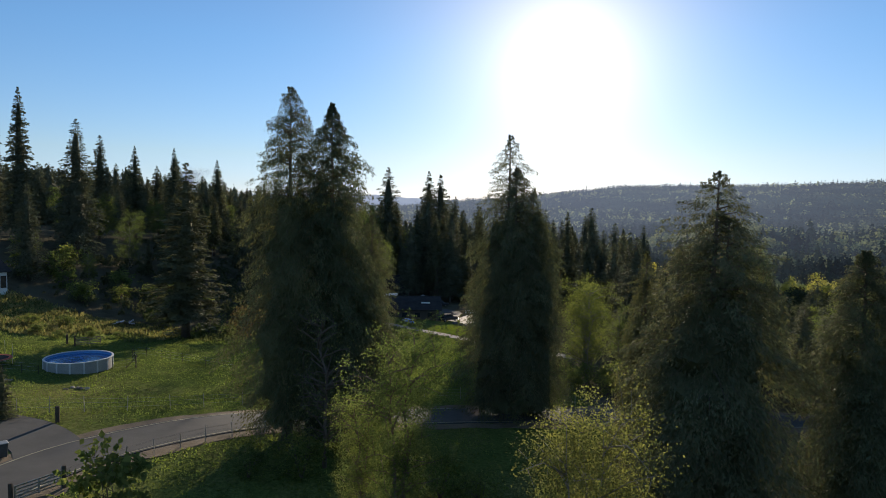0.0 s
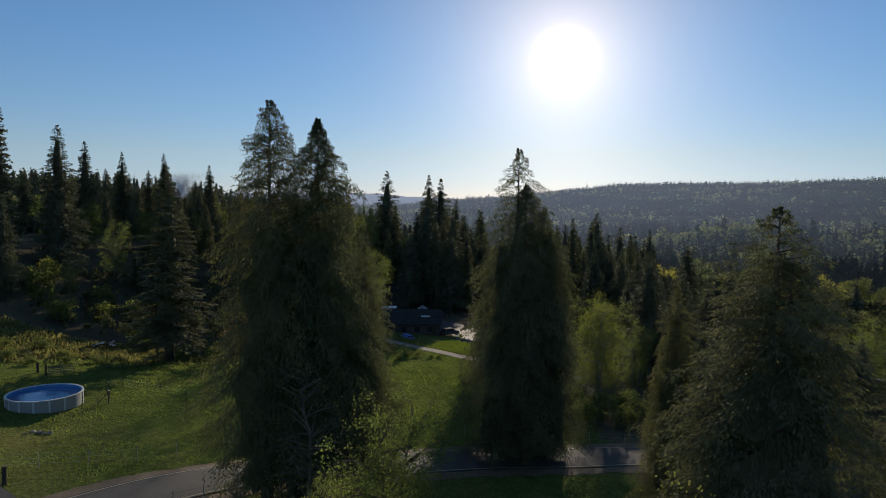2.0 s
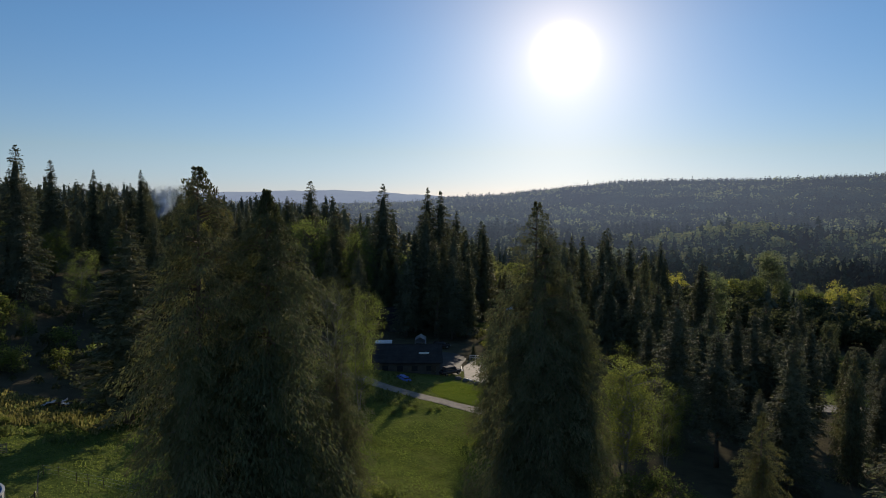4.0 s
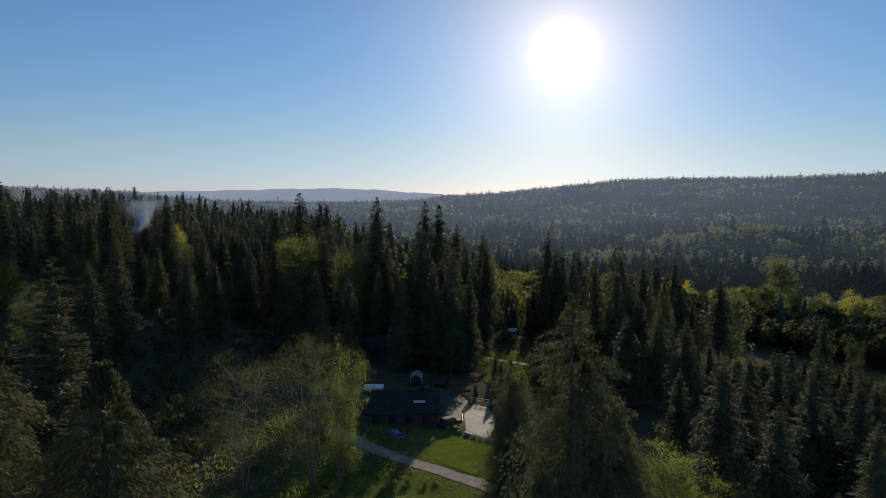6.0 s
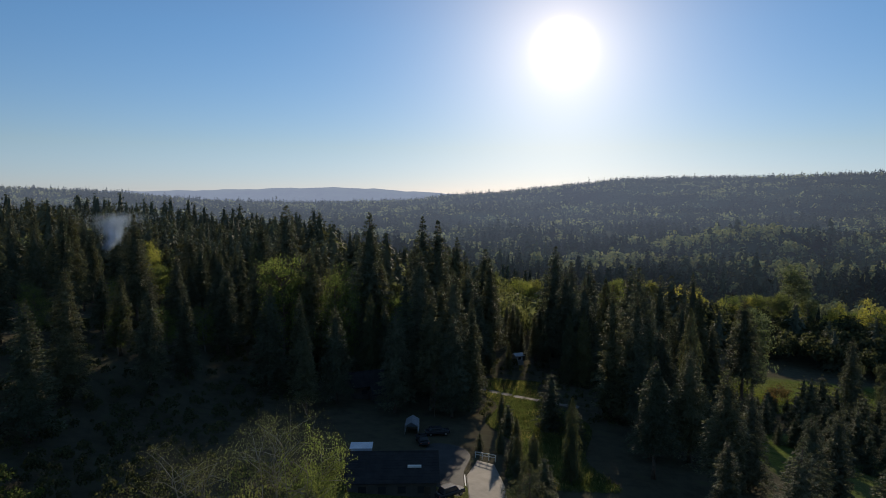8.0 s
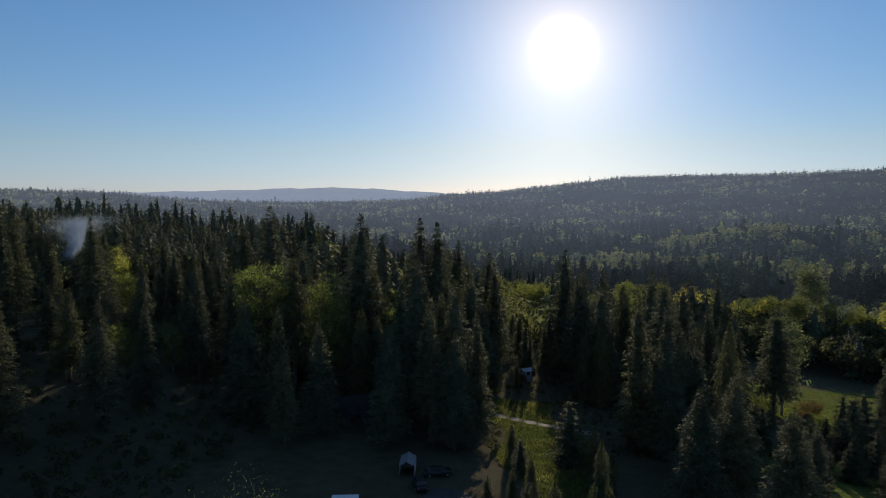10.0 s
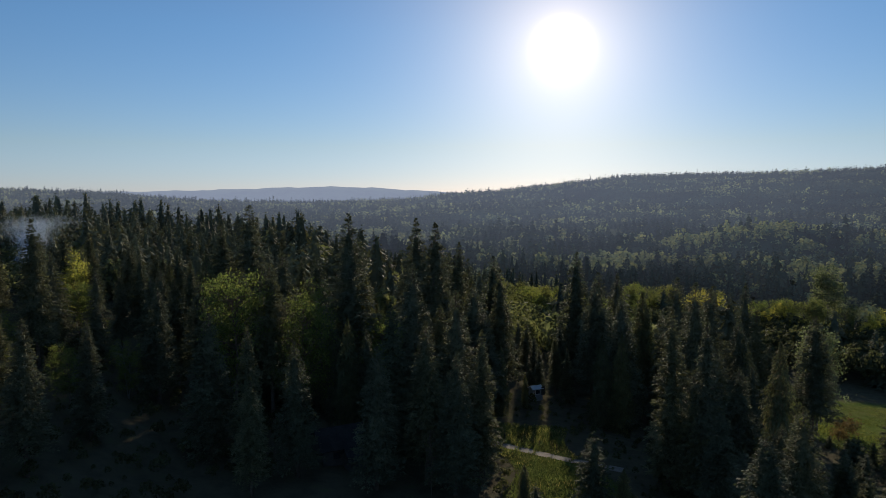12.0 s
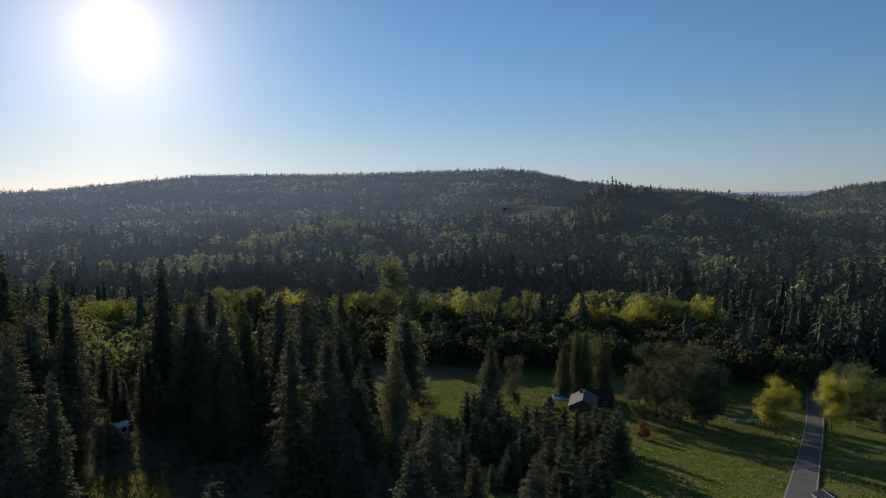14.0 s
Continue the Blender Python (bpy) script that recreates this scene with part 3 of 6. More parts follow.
def far_range():
    """The range at the end of the view, one thick body, its blue haze emitted."""
    V, F = [], []
    ths = np.radians(np.linspace(-75, 85, 240))
    el = np.interp(np.degrees(ths), (-75, -40, -26, -20, -15, -10, -6, -3, 1, 5, 20, 50, 60, 64, 67, 72, 85), (0.4, 0.5, 0.35, 0.42, 0.55, 0.72, 0.78, 0.66, 0.4, 0.2, 0.1, 0.0, 0.1, 0.15, 0.1, 0.2, 0.3))
    el = el + 0.03 * np.sin(ths * 90) + 0.02 * np.sin(ths * 211 + 1)
    for r, k in ((4250, 0.0), (4450, 0.75), (4600, 1.0), (4750, 0.6)):
        z = -60 + (36 + r * np.tan(np.radians(el)) + 60) * k
        V.append(np.column_stack([r * np.sin(ths), 100 + r * np.cos(ths), z]))
    n = len(ths)
    for j in range(3):
        for i in range(n - 1):
            a = j * n + i
            F.append((a, a + 1, a + n + 1, a + n))
    tagged(new("backdrop", mesh_of("backdrop", np.concatenate(V), F, FAR_RANGE, True)), "wooded hills at the horizon, with blue haze painted on as glow", "backdrop", kind="structure")


far_range()

# ---- trees ----


def crown_core(rows, sides, jitter, g):
    """Opaque core added to block sun inside a crown: rough rings of (x, y, z, radius) up the stem."""
    a = np.arange(sides) * 2 * math.pi / sides
    V = []
    for x, y, z, r in rows:
        q = r * g.uniform(1 - jitter, 1 + jitter, sides)
        V.append(np.column_stack([x + np.cos(a) * q, y + np.sin(a) * q, z + r * g.uniform(-0.3, 0.3, sides)]))
    F = [(j * sides + i, j * sides + (i + 1) % sides, (j + 1) * sides + (i + 1) % sides, (j + 1) * sides + i)
         for j in range(len(rows) - 1) for i in range(sides)]
    return np.concatenate(V), np.array(F)


def conifer_parts(h, rad, clear, branches, per, size, style, seed, tops=1, gap=0.0, full=0.58):
    """Trunk and crown of a conifer: drooping cedar, tiered fir, or open and ragged."""
    g = np.random.default_rng(seed)
    trunk = []
    lean = g.uniform(-0.015, 0.015, 2)
    stems = [(0.0, 0.0, h)] + [(g.uniform(-0.12, 0.12) * rad, g.uniform(-0.12, 0.12) * rad, h * g.uniform(0.88, 0.96)) for _ in range(tops - 1)]
    for sx, sy, sh in stems:
        zs = np.linspace(-0.4, sh * 0.98, 8)
        pts = [(sx * min(1, z / (0.5 * h) if z > 0 else 0) + lean[0] * z, sy * min(1, max(z, 0) / (0.5 * h)) + lean[1] * z, z) for z in zs]
        r0 = 0.011 * h + 0.12
        trunk.append((pts, [r0 * (1 - 0.93 * i / 7) * (1.25 if i == 0 else 1) for i in range(8)], 8))
    P, W, U, L, B = [], [], [], [], []
    bare = []
    for sx, sy, sh in stems:
        nb = int(branches / len(stems))
        t = (np.arange(nb) + g.uniform(0, 1, nb)) / nb
        hf = clear + (1 - clear) * (t ** 0.82 if style == "cedar" else t)
        if style == "fir":
            tiers = max(10, int(h * 0.85))
            hf = np.round(hf * tiers) / tiers + g.normal(0, 0.015, nb)
        hf = np.clip(hf, clear, 0.995)
        az = np.arange(nb) * 2.39996 + g.uniform(-0.5, 0.5, nb)
        for i in range(nb):
            f = hf[i]
            x = 1 - (f - clear) / (1 - clear)
            if style == "cedar":
                prof = min(1.0, (x ** full) * 1.08) * min(1.0, 0.3 + 6.0 * x) * (0.9 if x > 0.9 else 1.0) + 0.015
            elif style == "open":
                prof = 0.25 + 0.75 * x ** 0.6
            else:
                prof = 0.02 + 0.98 * x ** 0.74
            ln = rad * prof * g.uniform(0.70, 1.12) * (0.85 + 0.2 * math.sin(az[i] * 2 + seed) * math.sin(f * 19 + seed))
            if gap and g.uniform() < gap * (2.2 if f > 0.55 else 0.5):
                continue
            if len(stems) > 1:
                ln *= 0.9
            bx, by, bz = sx * min(1, f * 2) + lean[0] * f * h, sy * min(1, f * 2) + lean[1] * f * h, f * sh
            d = np.array((math.cos(az[i]), math.sin(az[i]), 0.0))
            tip = max(0.0, 1 - x / 0.45)
            rise, droop = {"cedar": (0.22 + 0.42 * tip, 0.55 - 0.1 * tip), "fir": (0.05 - 0.30 * x + 0.25 * (1 - x), 0.10), "open": (0.15, 0.45)}[style]
            n = max(3, int(per * (0.35 + 0.65 * ln / rad)))
            s = g.uniform(0.12, 1.0, n) ** 0.72
            pos = np.array((bx, by, bz)) + d * (ln * s)[:, None]
            pos[:, 2] += ln * (rise * s - droop * s * s)
            sid = np.array((-d[1], d[0], 0.0))
            off = g.normal(0, 1, n)
            pos += sid * (off * ln * (0.14 if style == "cedar" else 0.15) * (1.1 - 0.6 * s))[:, None]
            if style == "cedar":
                pos[:, 2] -= np.abs(g.normal(0, size * (0.7 + 1.5 * x), n))
            pos[:, 2] += g.normal(0, 0.10 * size, n)
            turn = off * 0.55 + g.normal(0, 0.35, n)
            way = d * np.cos(turn)[:, None] + sid * np.sin(turn)[:, None]
            if style == "cedar":
                way *= 0.6
            way[:, 2] += {"cedar": 0.45 * tip - 0.75, "fir": -0.12, "open": -0.5}[style] + g.normal(0, 0.28, n) + (1.6 if x < 0.05 else 0.0)
            up = np.tile((0.0, 0.0, 1.0), (n, 1)) + g.normal(0, 0.45, (n, 3))
            P.append(pos), W.append(way), U.append(up)
            q = size * g.uniform(0.6, 1.25, n) * ((0.5 if style == "cedar" else 0.24) + (0.5 if style == "cedar" else 0.76) * min(1, ln / (0.5 * rad)))
            L.append(q), B.append(q * (g.uniform(0.24, 0.42, n) if style == "cedar" else g.uniform(0.34, 0.62, n)))
            if i % 5 == 0:
                bare.append(([(bx, by, bz), tuple(np.array((bx, by, bz)) + d * ln * 0.5 + (0, 0, ln * (rise * 0.5 - droop * 0.25))),
                              tuple(np.array((bx, by, bz)) + d * ln * 0.85 + (0, 0, ln * (rise * 0.85 - droop * 0.72)))], [0.006 * h * 0.5, 0.02, 0.01], 4))
    v, f = sprays(np.concatenate(P), np.concatenate(W), np.concatenate(U), np.concatenate(L), np.concatenate(B))
    # added core keeps sun from leaking through the sparse sprays
    if style != "open":
        thick = 0.32
        for sx, sy, sh in stems:
            rows = []
            for fr in np.linspace(clear + 0.02, 0.9 if style == "fir" else 0.7, 15):
                x = 1 - (fr - clear) / (1 - clear)
                wide = rad * thick * (0.95 * x ** full if style == "cedar" else x ** 0.8) * g.uniform(0.8, 1.1)
                rows.append((sx * min(1, fr * 2) + lean[0] * fr * h, sy * min(1, fr * 2) + lean[1] * fr * h, fr * sh - (0.1 * wide if style == "fir" else 0.2 * wide), wide))
            cv, cf = crown_core(rows, 11, 0.3 if style == "fir" else 0.5, g)
            f = np.concatenate([f, cf + len(v)])
            v = np.concatenate([v, cv])
    return tubes(trunk + bare), (v, f)


def leafy_parts(h, rad, clear, limbs, clumps, per, size, seed, flat=1.0, stems=1, hollow=0.45, clump=0.16):
    """Trunk with forking limbs, and a crown of leaf clumps with gaps."""
    g = np.random.default_rng(seed)
    wood = []
    P = []
    c0 = clear * h
    for sidx in range(stems):
        a0 = 2 * math.pi * sidx / stems + g.uniform(0, 1)
        spread = rad * 0.42 if stems > 1 else 0.0
        topx, topy = math.cos(a0) * spread, math.sin(a0) * spread
        zs = np.linspace(-0.3, h * 0.86, 7)
        wig = g.normal(0, 0.02 * h, (7, 2)) * np.linspace(0, 1, 7)[:, None]
        pts = [(topx * (max(z, 0) / h) ** 0.8 + wig[i][0], topy * (max(z, 0) / h) ** 0.8 + wig[i][1], z) for i, z in enumerate(zs)]
        r0 = (0.012 * h + 0.05) / math.sqrt(stems)
        wood.append((pts, [r0 * (1 - 0.9 * i / 6) for i in range(7)], 7))
        for _ in range(max(3, limbs // stems)):
            f = g.uniform(clear * 0.9, 0.95)
            k = f * 0.86 * h
            i0 = min(5, int(f * 6))
            base = np.array(pts[i0]) + (np.array(pts[i0 + 1]) - np.array(pts[i0])) * (f * 6 - i0 if f * 6 - i0 <= 1 else 1)
            az = g.uniform(0, 2 * math.pi)
            ln = rad * g.uniform(0.55, 1.0) * math.sqrt(max(0.1, 1 - abs((k - c0) / (h - c0) - 0.4) ** 2 * 1.8))
            d = np.array((math.cos(az), math.sin(az), g.uniform(0.25, 0.9)))
            e = base + d * ln * 0.55 + g.normal(0, 0.05 * rad, 3)
            t = e + np.array((d[0], d[1], d[2] * 0.5)) * ln * 0.5 + g.normal(0, 0.06 * rad, 3)
            wood.append(([tuple(base), tuple(e), tuple(t)], [r0 * 0.42, r0 * 0.22, 0.012], 5))
            for q in range(3):
                b = e + (t - e) * g.uniform(0, 0.9)
                x = b + g.normal(0, 0.22 * rad, 3) + (0, 0, 0.1 * rad)
                wood.append(([tuple(b), tuple(x)], [r0 * 0.14, 0.008], 4))
                P.append(x)
            P.append(t)
    P = np.array(P)
    extra = max(0, clumps - len(P))
    if extra:
        v = g.normal(0, 1, (extra, 3))
        v /= np.linalg.norm(v, axis=1, keepdims=True)
        rr = g.uniform(hollow, 1.0, extra)[:, None]
        mid = (c0 + h) / 2
        q = v * rr * np.array((rad, rad, (h - c0) / 2 * flat)) + (0, 0, mid)
        lump = 0.80 + 0.22 * np.sin(v[:, 0] * 5 + seed) * np.cos(v[:, 2] * 6 + v[:, 1] * 4 + seed)
        q[:, :2] *= lump[:, None]
        P = np.concatenate([P, q])
    n = len(P)
    sc = g.uniform(0.6, 1.3, n) * clump * rad
    pos = np.repeat(P, per, 0) + g.normal(0, 1, (n * per, 3)) * np.repeat(sc, per)[:, None] * (1, 1, 0.7)
    way = g.normal(0, 1, (n * per, 3)) + (0, 0, -0.35)
    up = g.normal(0, 1, (n * per, 3)) + (0, 0, 0.8)
    q = size * g.uniform(0.6, 1.3, n * per)
    return tubes(wood), sprays(pos, way, up, q, q * g.uniform(0.6, 0.9, n * per), 0.12)


MESHES = {}


def tree_kind(key, parts, bark, leaf):
    (tv, tf), (cv, cf) = parts
    MESHES[key] = (mesh_of("trunk", tv, tf, bark, True), mesh_of("crown", cv, cf, leaf))


def tree(key, x, y, top=None, name="tree", label="", category="tree", group="", height=None, turn=None, wide=1.0, sink=0.15):
    """Stands a tree of a kind on the ground, its top at a given height above the datum or above the ground."""
    trunk, crown = MESHES[key]
    z = gz(x, y) - sink
    kh = max(v.co.z for v in crown.vertices) if key not in TALL else TALL[key]
    TALL[key] = kh
    s = ((top - z) if top is not None else height) / kh
    t = RNG.uniform(0, 360) if turn is None else turn
    ob = thing(name, Matrix.LocRotScale((x, y, z), Euler((0, 0, radians(t))), (s * wide, s * wide, s)), label, category, group)
    part_mesh("trunk", trunk, ob)
    part_mesh("crown", crown, ob)
    return ob


TALL = {}
# tall cedars by the lane
tree_kind("cedar_a", conifer_parts(30, 6.7, 0.04, 620, 250, 0.25, "cedar", 11, full=0.5), BARK, CEDAR)
tree_kind("cedar_b", conifer_parts(29, 8.0, 0.04, 700, 250, 0.25, "cedar", 12, tops=3, full=0.5), BARK, CEDAR)
tree_kind("cedar_c", conifer_parts(30, 7.2, 0.04, 660, 240, 0.25, "cedar", 13, tops=3, full=0.5), BARK, CEDAR)
tree_kind("cedar_thin", conifer_parts(30, 6.3, 0.05, 560, 230, 0.23, "cedar", 14, gap=0.1, full=0.45), BARK, CEDAR)
# firs
tree_kind("fir_near", conifer_parts(28, 5.0, 0.11, 330, 84, 0.5, "fir", 21), BARK, FIR)
for i, (r, c) in enumerate(((4.6, 0.08), (3.9, 0.20), (4.2, 0.30), (3.4, 0.12), (4.9, 0.15))):
    tree_kind("fir_%d" % i, conifer_parts(30, r * 1.5, c, 500, 34, 0.68, "fir", 30 + i), BARK, FIR)
tree_kind("snag_fir", conifer_parts(30, 3.2, 0.38, 70, 10, 1.2, "open", 41, gap=0.2), BARK, FIR)
tree_kind("cedar_m", conifer_parts(28, 4.8, 0.06, 420, 34, 0.66, "cedar", 42), BARK, CEDAR)
tree_kind("young_fir", conifer_parts(11, 3.7, 0.03, 260, 30, 0.44, "fir", 43), BARK, YOUNG_FIR)
tree_kind("young_fir_b", conifer_parts(12, 3.4, 0.03, 250, 30, 0.44, "fir", 44), BARK, YOUNG_FIR)
# broad-leaved
tree_kind("alder_lime", leafy_parts(14, 3.0, 0.10, 44, 400, 62, 0.115, 51, stems=2, clump=0.12), BARK, LIME_LEAF)
tree_kind("birch_yellow", leafy_parts(14, 3.6, 0.12, 40, 440, 72, 0.115, 52, stems=3, clump=0.115), PALE_BARK, BIRCH_LEAF)
tree_kind("alder_thin", leafy_parts(20, 4.6, 0.26, 60, 200, 44, 0.125, 53, stems=5, hollow=0.5), PALE_BARK, ALDER_LEAF)
tree_kind("alder_green", leafy_parts(20, 4.6, 0.2, 44, 240, 56, 0.2, 54, stems=2, hollow=0.6, clump=0.13), PALE_BARK, GREEN_LEAF)
tree_kind("maple_green", leafy_parts(22, 6.5, 0.22, 30, 190, 46, 0.36, 55, hollow=0.6, clump=0.13), BARK, GREEN_LEAF)
tree_kind("maple_lime", leafy_parts(20, 6.0, 0.25, 30, 180, 46, 0.36, 56, hollow=0.6, clump=0.13), BARK, LIME_LEAF)
tree_kind("poplar", leafy_parts(24, 4.2, 0.10, 34, 260, 34, 0.42, 57, flat=1.05), PALE_BARK, SILVER_LEAF)
tree_kind("gold_tree", leafy_parts(15, 5.6, 0.2, 14, 130, 130, 0.32, 159, flat=1.0, hollow=0.55, clump=0.15), BARK, GOLD_LEAF)
tree_kind("pine_round", leafy_parts(20, 6.0, 0.16, 26, 105, 110, 0.38, 59, hollow=0.8, clump=0.125), BARK, YOUNG_FIR)
tree_kind("valley_yellow", leafy_parts(18, 5.2, 0.12, 16, 110, 52, 0.4, 60, hollow=0.6, clump=0.15), BARK, YELLOW_LEAF)
tree_kind("valley_lime", leafy_parts(18, 5.6, 0.12, 16, 110, 52, 0.4, 61, hollow=0.6, clump=0.15), BARK, LIME_LEAF)
tree_kind("valley_olive", leafy_parts(18, 5.4, 0.12, 16, 110, 52, 0.4, 62, hollow=0.6, clump=0.15), BARK, OLIVE_LEAF)
tree_kind("shrub_green", leafy_parts(3.2, 1.5, 0.1, 14, 90, 22, 0.16, 63, stems=4), BARK, GREEN_LEAF)
tree_kind("shrub_maple", leafy_parts(4.5, 1.9, 0.12, 18, 60, 16, 0.34, 64, stems=4), BARK, GREEN_LEAF)
tree_kind("bush_lime", leafy_parts(4.5, 2.4, 0.05, 14, 120, 20, 0.3, 65, stems=3), BARK, LIME_LEAF)
tree_kind("bush_red", leafy_parts(6, 2.6, 0.05, 14, 110, 18, 0.4, 66, stems=3), BARK, RED_LEAF)
tree_kind("bush_rust", leafy_parts(5, 2.4, 0.05, 16, 80, 16, 0.3, 67, stems=5), PALE_BARK, RUST_LEAF)
tree_kind("bare_tree", leafy_parts(18, 3.4, 0.2, 60, 60, 5, 0.22, 68, hollow=0.7), BARK, OLIVE_LEAF)

CED = "tall dark western cedar with drooping sprays, %s"
for key, x, y, top, wide, turn, note in (
        ("cedar_thin", -12.0, 68.1, 29.3, 1.0, 20, "thin see-through top"), ("cedar_a", -8.4, 69.2, 28.2, 1.0, 80, "dense broad skirt"),
        ("cedar_c", 8.4, 85.8, 27.7, 1.12, 10, "three pointed tops"), ("cedar_b", 11.6, 87.5, 22.0, 0.85, 130, "blunt lower top"),
        ("cedar_b", 16.4, 52.8, 22.2, 1.38, 200, "forked top"), ("cedar_a", 25.2, 50.5, 17.6, 1.3, 310, "brown tips"),
        ("cedar_c", 18.0, 69.0, 16.3, 0.8, 250, "low side crown"),
        ("cedar_c", 10.4, 122.0, 15.5, 1.25, 40, "standing between meadow and lawn"),
        ("cedar_b", -5.6, 73.5, 19.0, 0.85, 290, "lit side boughs")):
    tree(key, x, y, top, "cedar_tree", CED % note, "tree", "cedars by the lane", turn=turn, wide=wide)

BROAD = "broad-leaved tree in early autumn, %s"
tree("birch_yellow", 6.2, 41.2, 13.2, "birch_tree", BROAD % "full of small yellow leaves", "tree", turn=40, wide=1.0)
tree("alder_lime", -2.2, 52.5, 13.6, "alder_tree", BROAD % "thin crown of lime-green leaves", "tree", turn=15)
tree("alder_lime", -4.8, 54.0, 8.8, "alder_tree", BROAD % "low crown of lime-green leaves", "tree", turn=200)
tree("shrub_maple", -17.9, 48.8, 7.2, "vine_maple", "dark-leaved vine maple shrub beside the lane fence", "shrub", turn=0)
tree("alder_green", 24.9, 116.3, 10.5, "alder_tree", BROAD % "green leaves lit from behind", "tree", turn=70, wide=1.05)
tree("alder_green", 30.5, 115.6, 6.2, "alder_tree", BROAD % "lower crown of green leaves", "tree", turn=170, wide=0.9)
tree("alder_green", 24.0, 110.8, 10.5, "alder_tree", BROAD % "yellowing top", "tree", turn=250, wide=1.05)
tree("bare_tree", -8.2, 62.5, 12.5, "bare_tree", "almost leafless grey tree standing against the cedars", "tree", turn=30)
tree("alder_thin", -19.8, 129.8, 15.6, "alder_tree", BROAD % "pale stems and a thinning olive crown", "tree", turn=5, wide=1.1)
tree("alder_thin", -12.3, 132.9, 17.8, "alder_tree", BROAD % "bare upper twigs and an olive crown", "tree", turn=100, wide=0.95)
tree("alder_green", -9.0, 134.0, 16.0, "alder_tree", BROAD % "green and yellow leaves on pale stems", "tree", turn=190, wide=0.66)
tree("bush_rust", -29.0, 126.0, None, "thicket_bush", "rusty brown leafy bush under the alders", "bush", height=7.5, turn=10)
tree("fir_near", -38.8, 124.5, 26.3, "fir_tree", "dark fir with long drooping limbs at the pasture's edge", "tree", turn=33, wide=1.45)
tree("fir_near", 49.2, 131.0, 12.7, "fir_tree", "dark green fir beside the clearing", "tree", turn=120, wide=1.1)
tree("young_fir_b", 28.0, 201.0, 3.2, "fir_tree", "pale young fir standing in the clearing", "tree", turn=60, wide=1.25)
tree("cedar_m", 25.5, 172.0, 6.0, "cedar_tree", "dark young cedar beside the parking apron", "tree", turn=80, wide=0.9)
for x, y, top in ((8.5, 204, 14), (13, 211, 16), (4.5, 208, 18), (-3, 205, 15), (-15, 208, 15), (-20, 200, 12), (-23, 212, 17), (-1, 214, 20), (10, 219, 21)):
    tree("fir_%d" % RNG.integers(0, 5), x, y, top, "fir_tree", "dark fir behind the shaded yard", "tree", "firs behind the yard", wide=0.95)
tree("bare_tree", 5.0, 203.5, 4.0, "bare_tree", "slender pale dead tree in front of dark firs", "tree", turn=80, wide=0.5)

# the wooded slope beside the clearing
for x, y in ((36, 128), (38, 118), (44, 112), (44, 138), (56, 142), (52, 152), (60, 160), (47, 166), (55, 174), (50, 186), (40, 150), (53, 197), (45, 198), (53, 128), (60, 135), (46, 210), (54, 212), (40, 176), (43, 187)):
    tree("fir_%d" % RNG.integers(0, 5), x, y, None, "fir_tree", "dark fir on the wooded slope beside the clearing", "tree", "firs of the slope", height=RNG.uniform(15, 22), wide=1.1)

# trees known one by one further on
FIRL = "tall dark fir with a pointed spire, standing in the woods"
for key, x, y, top, wide in (
        ("fir_0", -10.8, 249.8, 33.1, 1.1), ("fir_3", 3.2, 251.5, 32.0, 1.05), ("fir_1", 7.0, 252.5, 31.0, 1.0), ("fir_4", -38.0, 276.0, 34.5, 1.0),
        ("fir_0", -75.8, 165.9, 37.8, 1.0), ("fir_3", -84.5, 160.0, 43.5, 0.8), ("snag_fir", -93.0, 162.0, 42.0, 1.1), ("fir_1", -79.0, 184.0, 36.0, 0.9),
        ("fir_3", -75.0, 196.0, 34.5, 0.9), ("fir_2", -71.0, 215.0, 33.5, 0.9), ("fir_3", -69.0, 208.0, 35.0, 0.8), ("fir_1", -62.0, 226.0, 33.0, 0.9),
        ("fir_0", 89.7, 282.5, 13.5, 0.8), ("fir_1", 22.6, 262.0, 20.0, 0.9), ("fir_2", 44.0, 262.0, 17.5, 0.9), ("fir_4", 50.3, 280.0, 17.0, 0.9),
        ("fir_0", 70.3, 239.7, 3.0, 1.0), ("fir_3", 60.0, 236.0, 9.0, 1.0), ("fir_0", 145.0, 286.0, -8.0, 1.0), ("fir_2", 17.0, 246.0, 13.0, 1.1),
        ("cedar_m", 21.0, 250.0, 5.0, 1.0), ("cedar_m", 42.0, 246.0, 6.0, 1.0), ("fir_4", 66.0, 258.0, 12.0, 1.0), ("fir_0", 78.0, 262.0, 8.0, 1.0)):
    tree(key, x, y, top, "fir_tree", FIRL, "tree", "firs of the woods", wide=wide)
tree("maple_lime", -31.0, 235.5, 23.5, "maple_tree", "bright yellow-green maple among dark firs", "tree", turn=15, wide=0.8)
for key, x, y, top in (("maple_lime", -78, 219.9, 15), ("alder_green", -64.5, 219.8, 20), ("valley_yellow", -71.9, 260.6, 25), ("alder_green", -57.9, 239.2, 14.5), ("maple_green", -70.7, 200.1, 21), ("alder_green", -66, 170, 19), ("maple_green", -76, 178, 22), ("alder_green", -58, 206, 16), ("maple_lime", -88, 186, 24), ("maple_green", -52, 216, 14), ("alder_green", -66, 150, 11), ("alder_green", -47, 226, 13)):
    tree(key, x, y, top, "maple_tree", "olive and yellow broad-leaved tree among the dark firs", "tree", "maples of the woods", wide=0.9)
tree("maple_green", -18.5, 237.0, 21.2, "maple_tree", "yellow-green maple among dark firs", "tree", turn=115, wide=0.75)
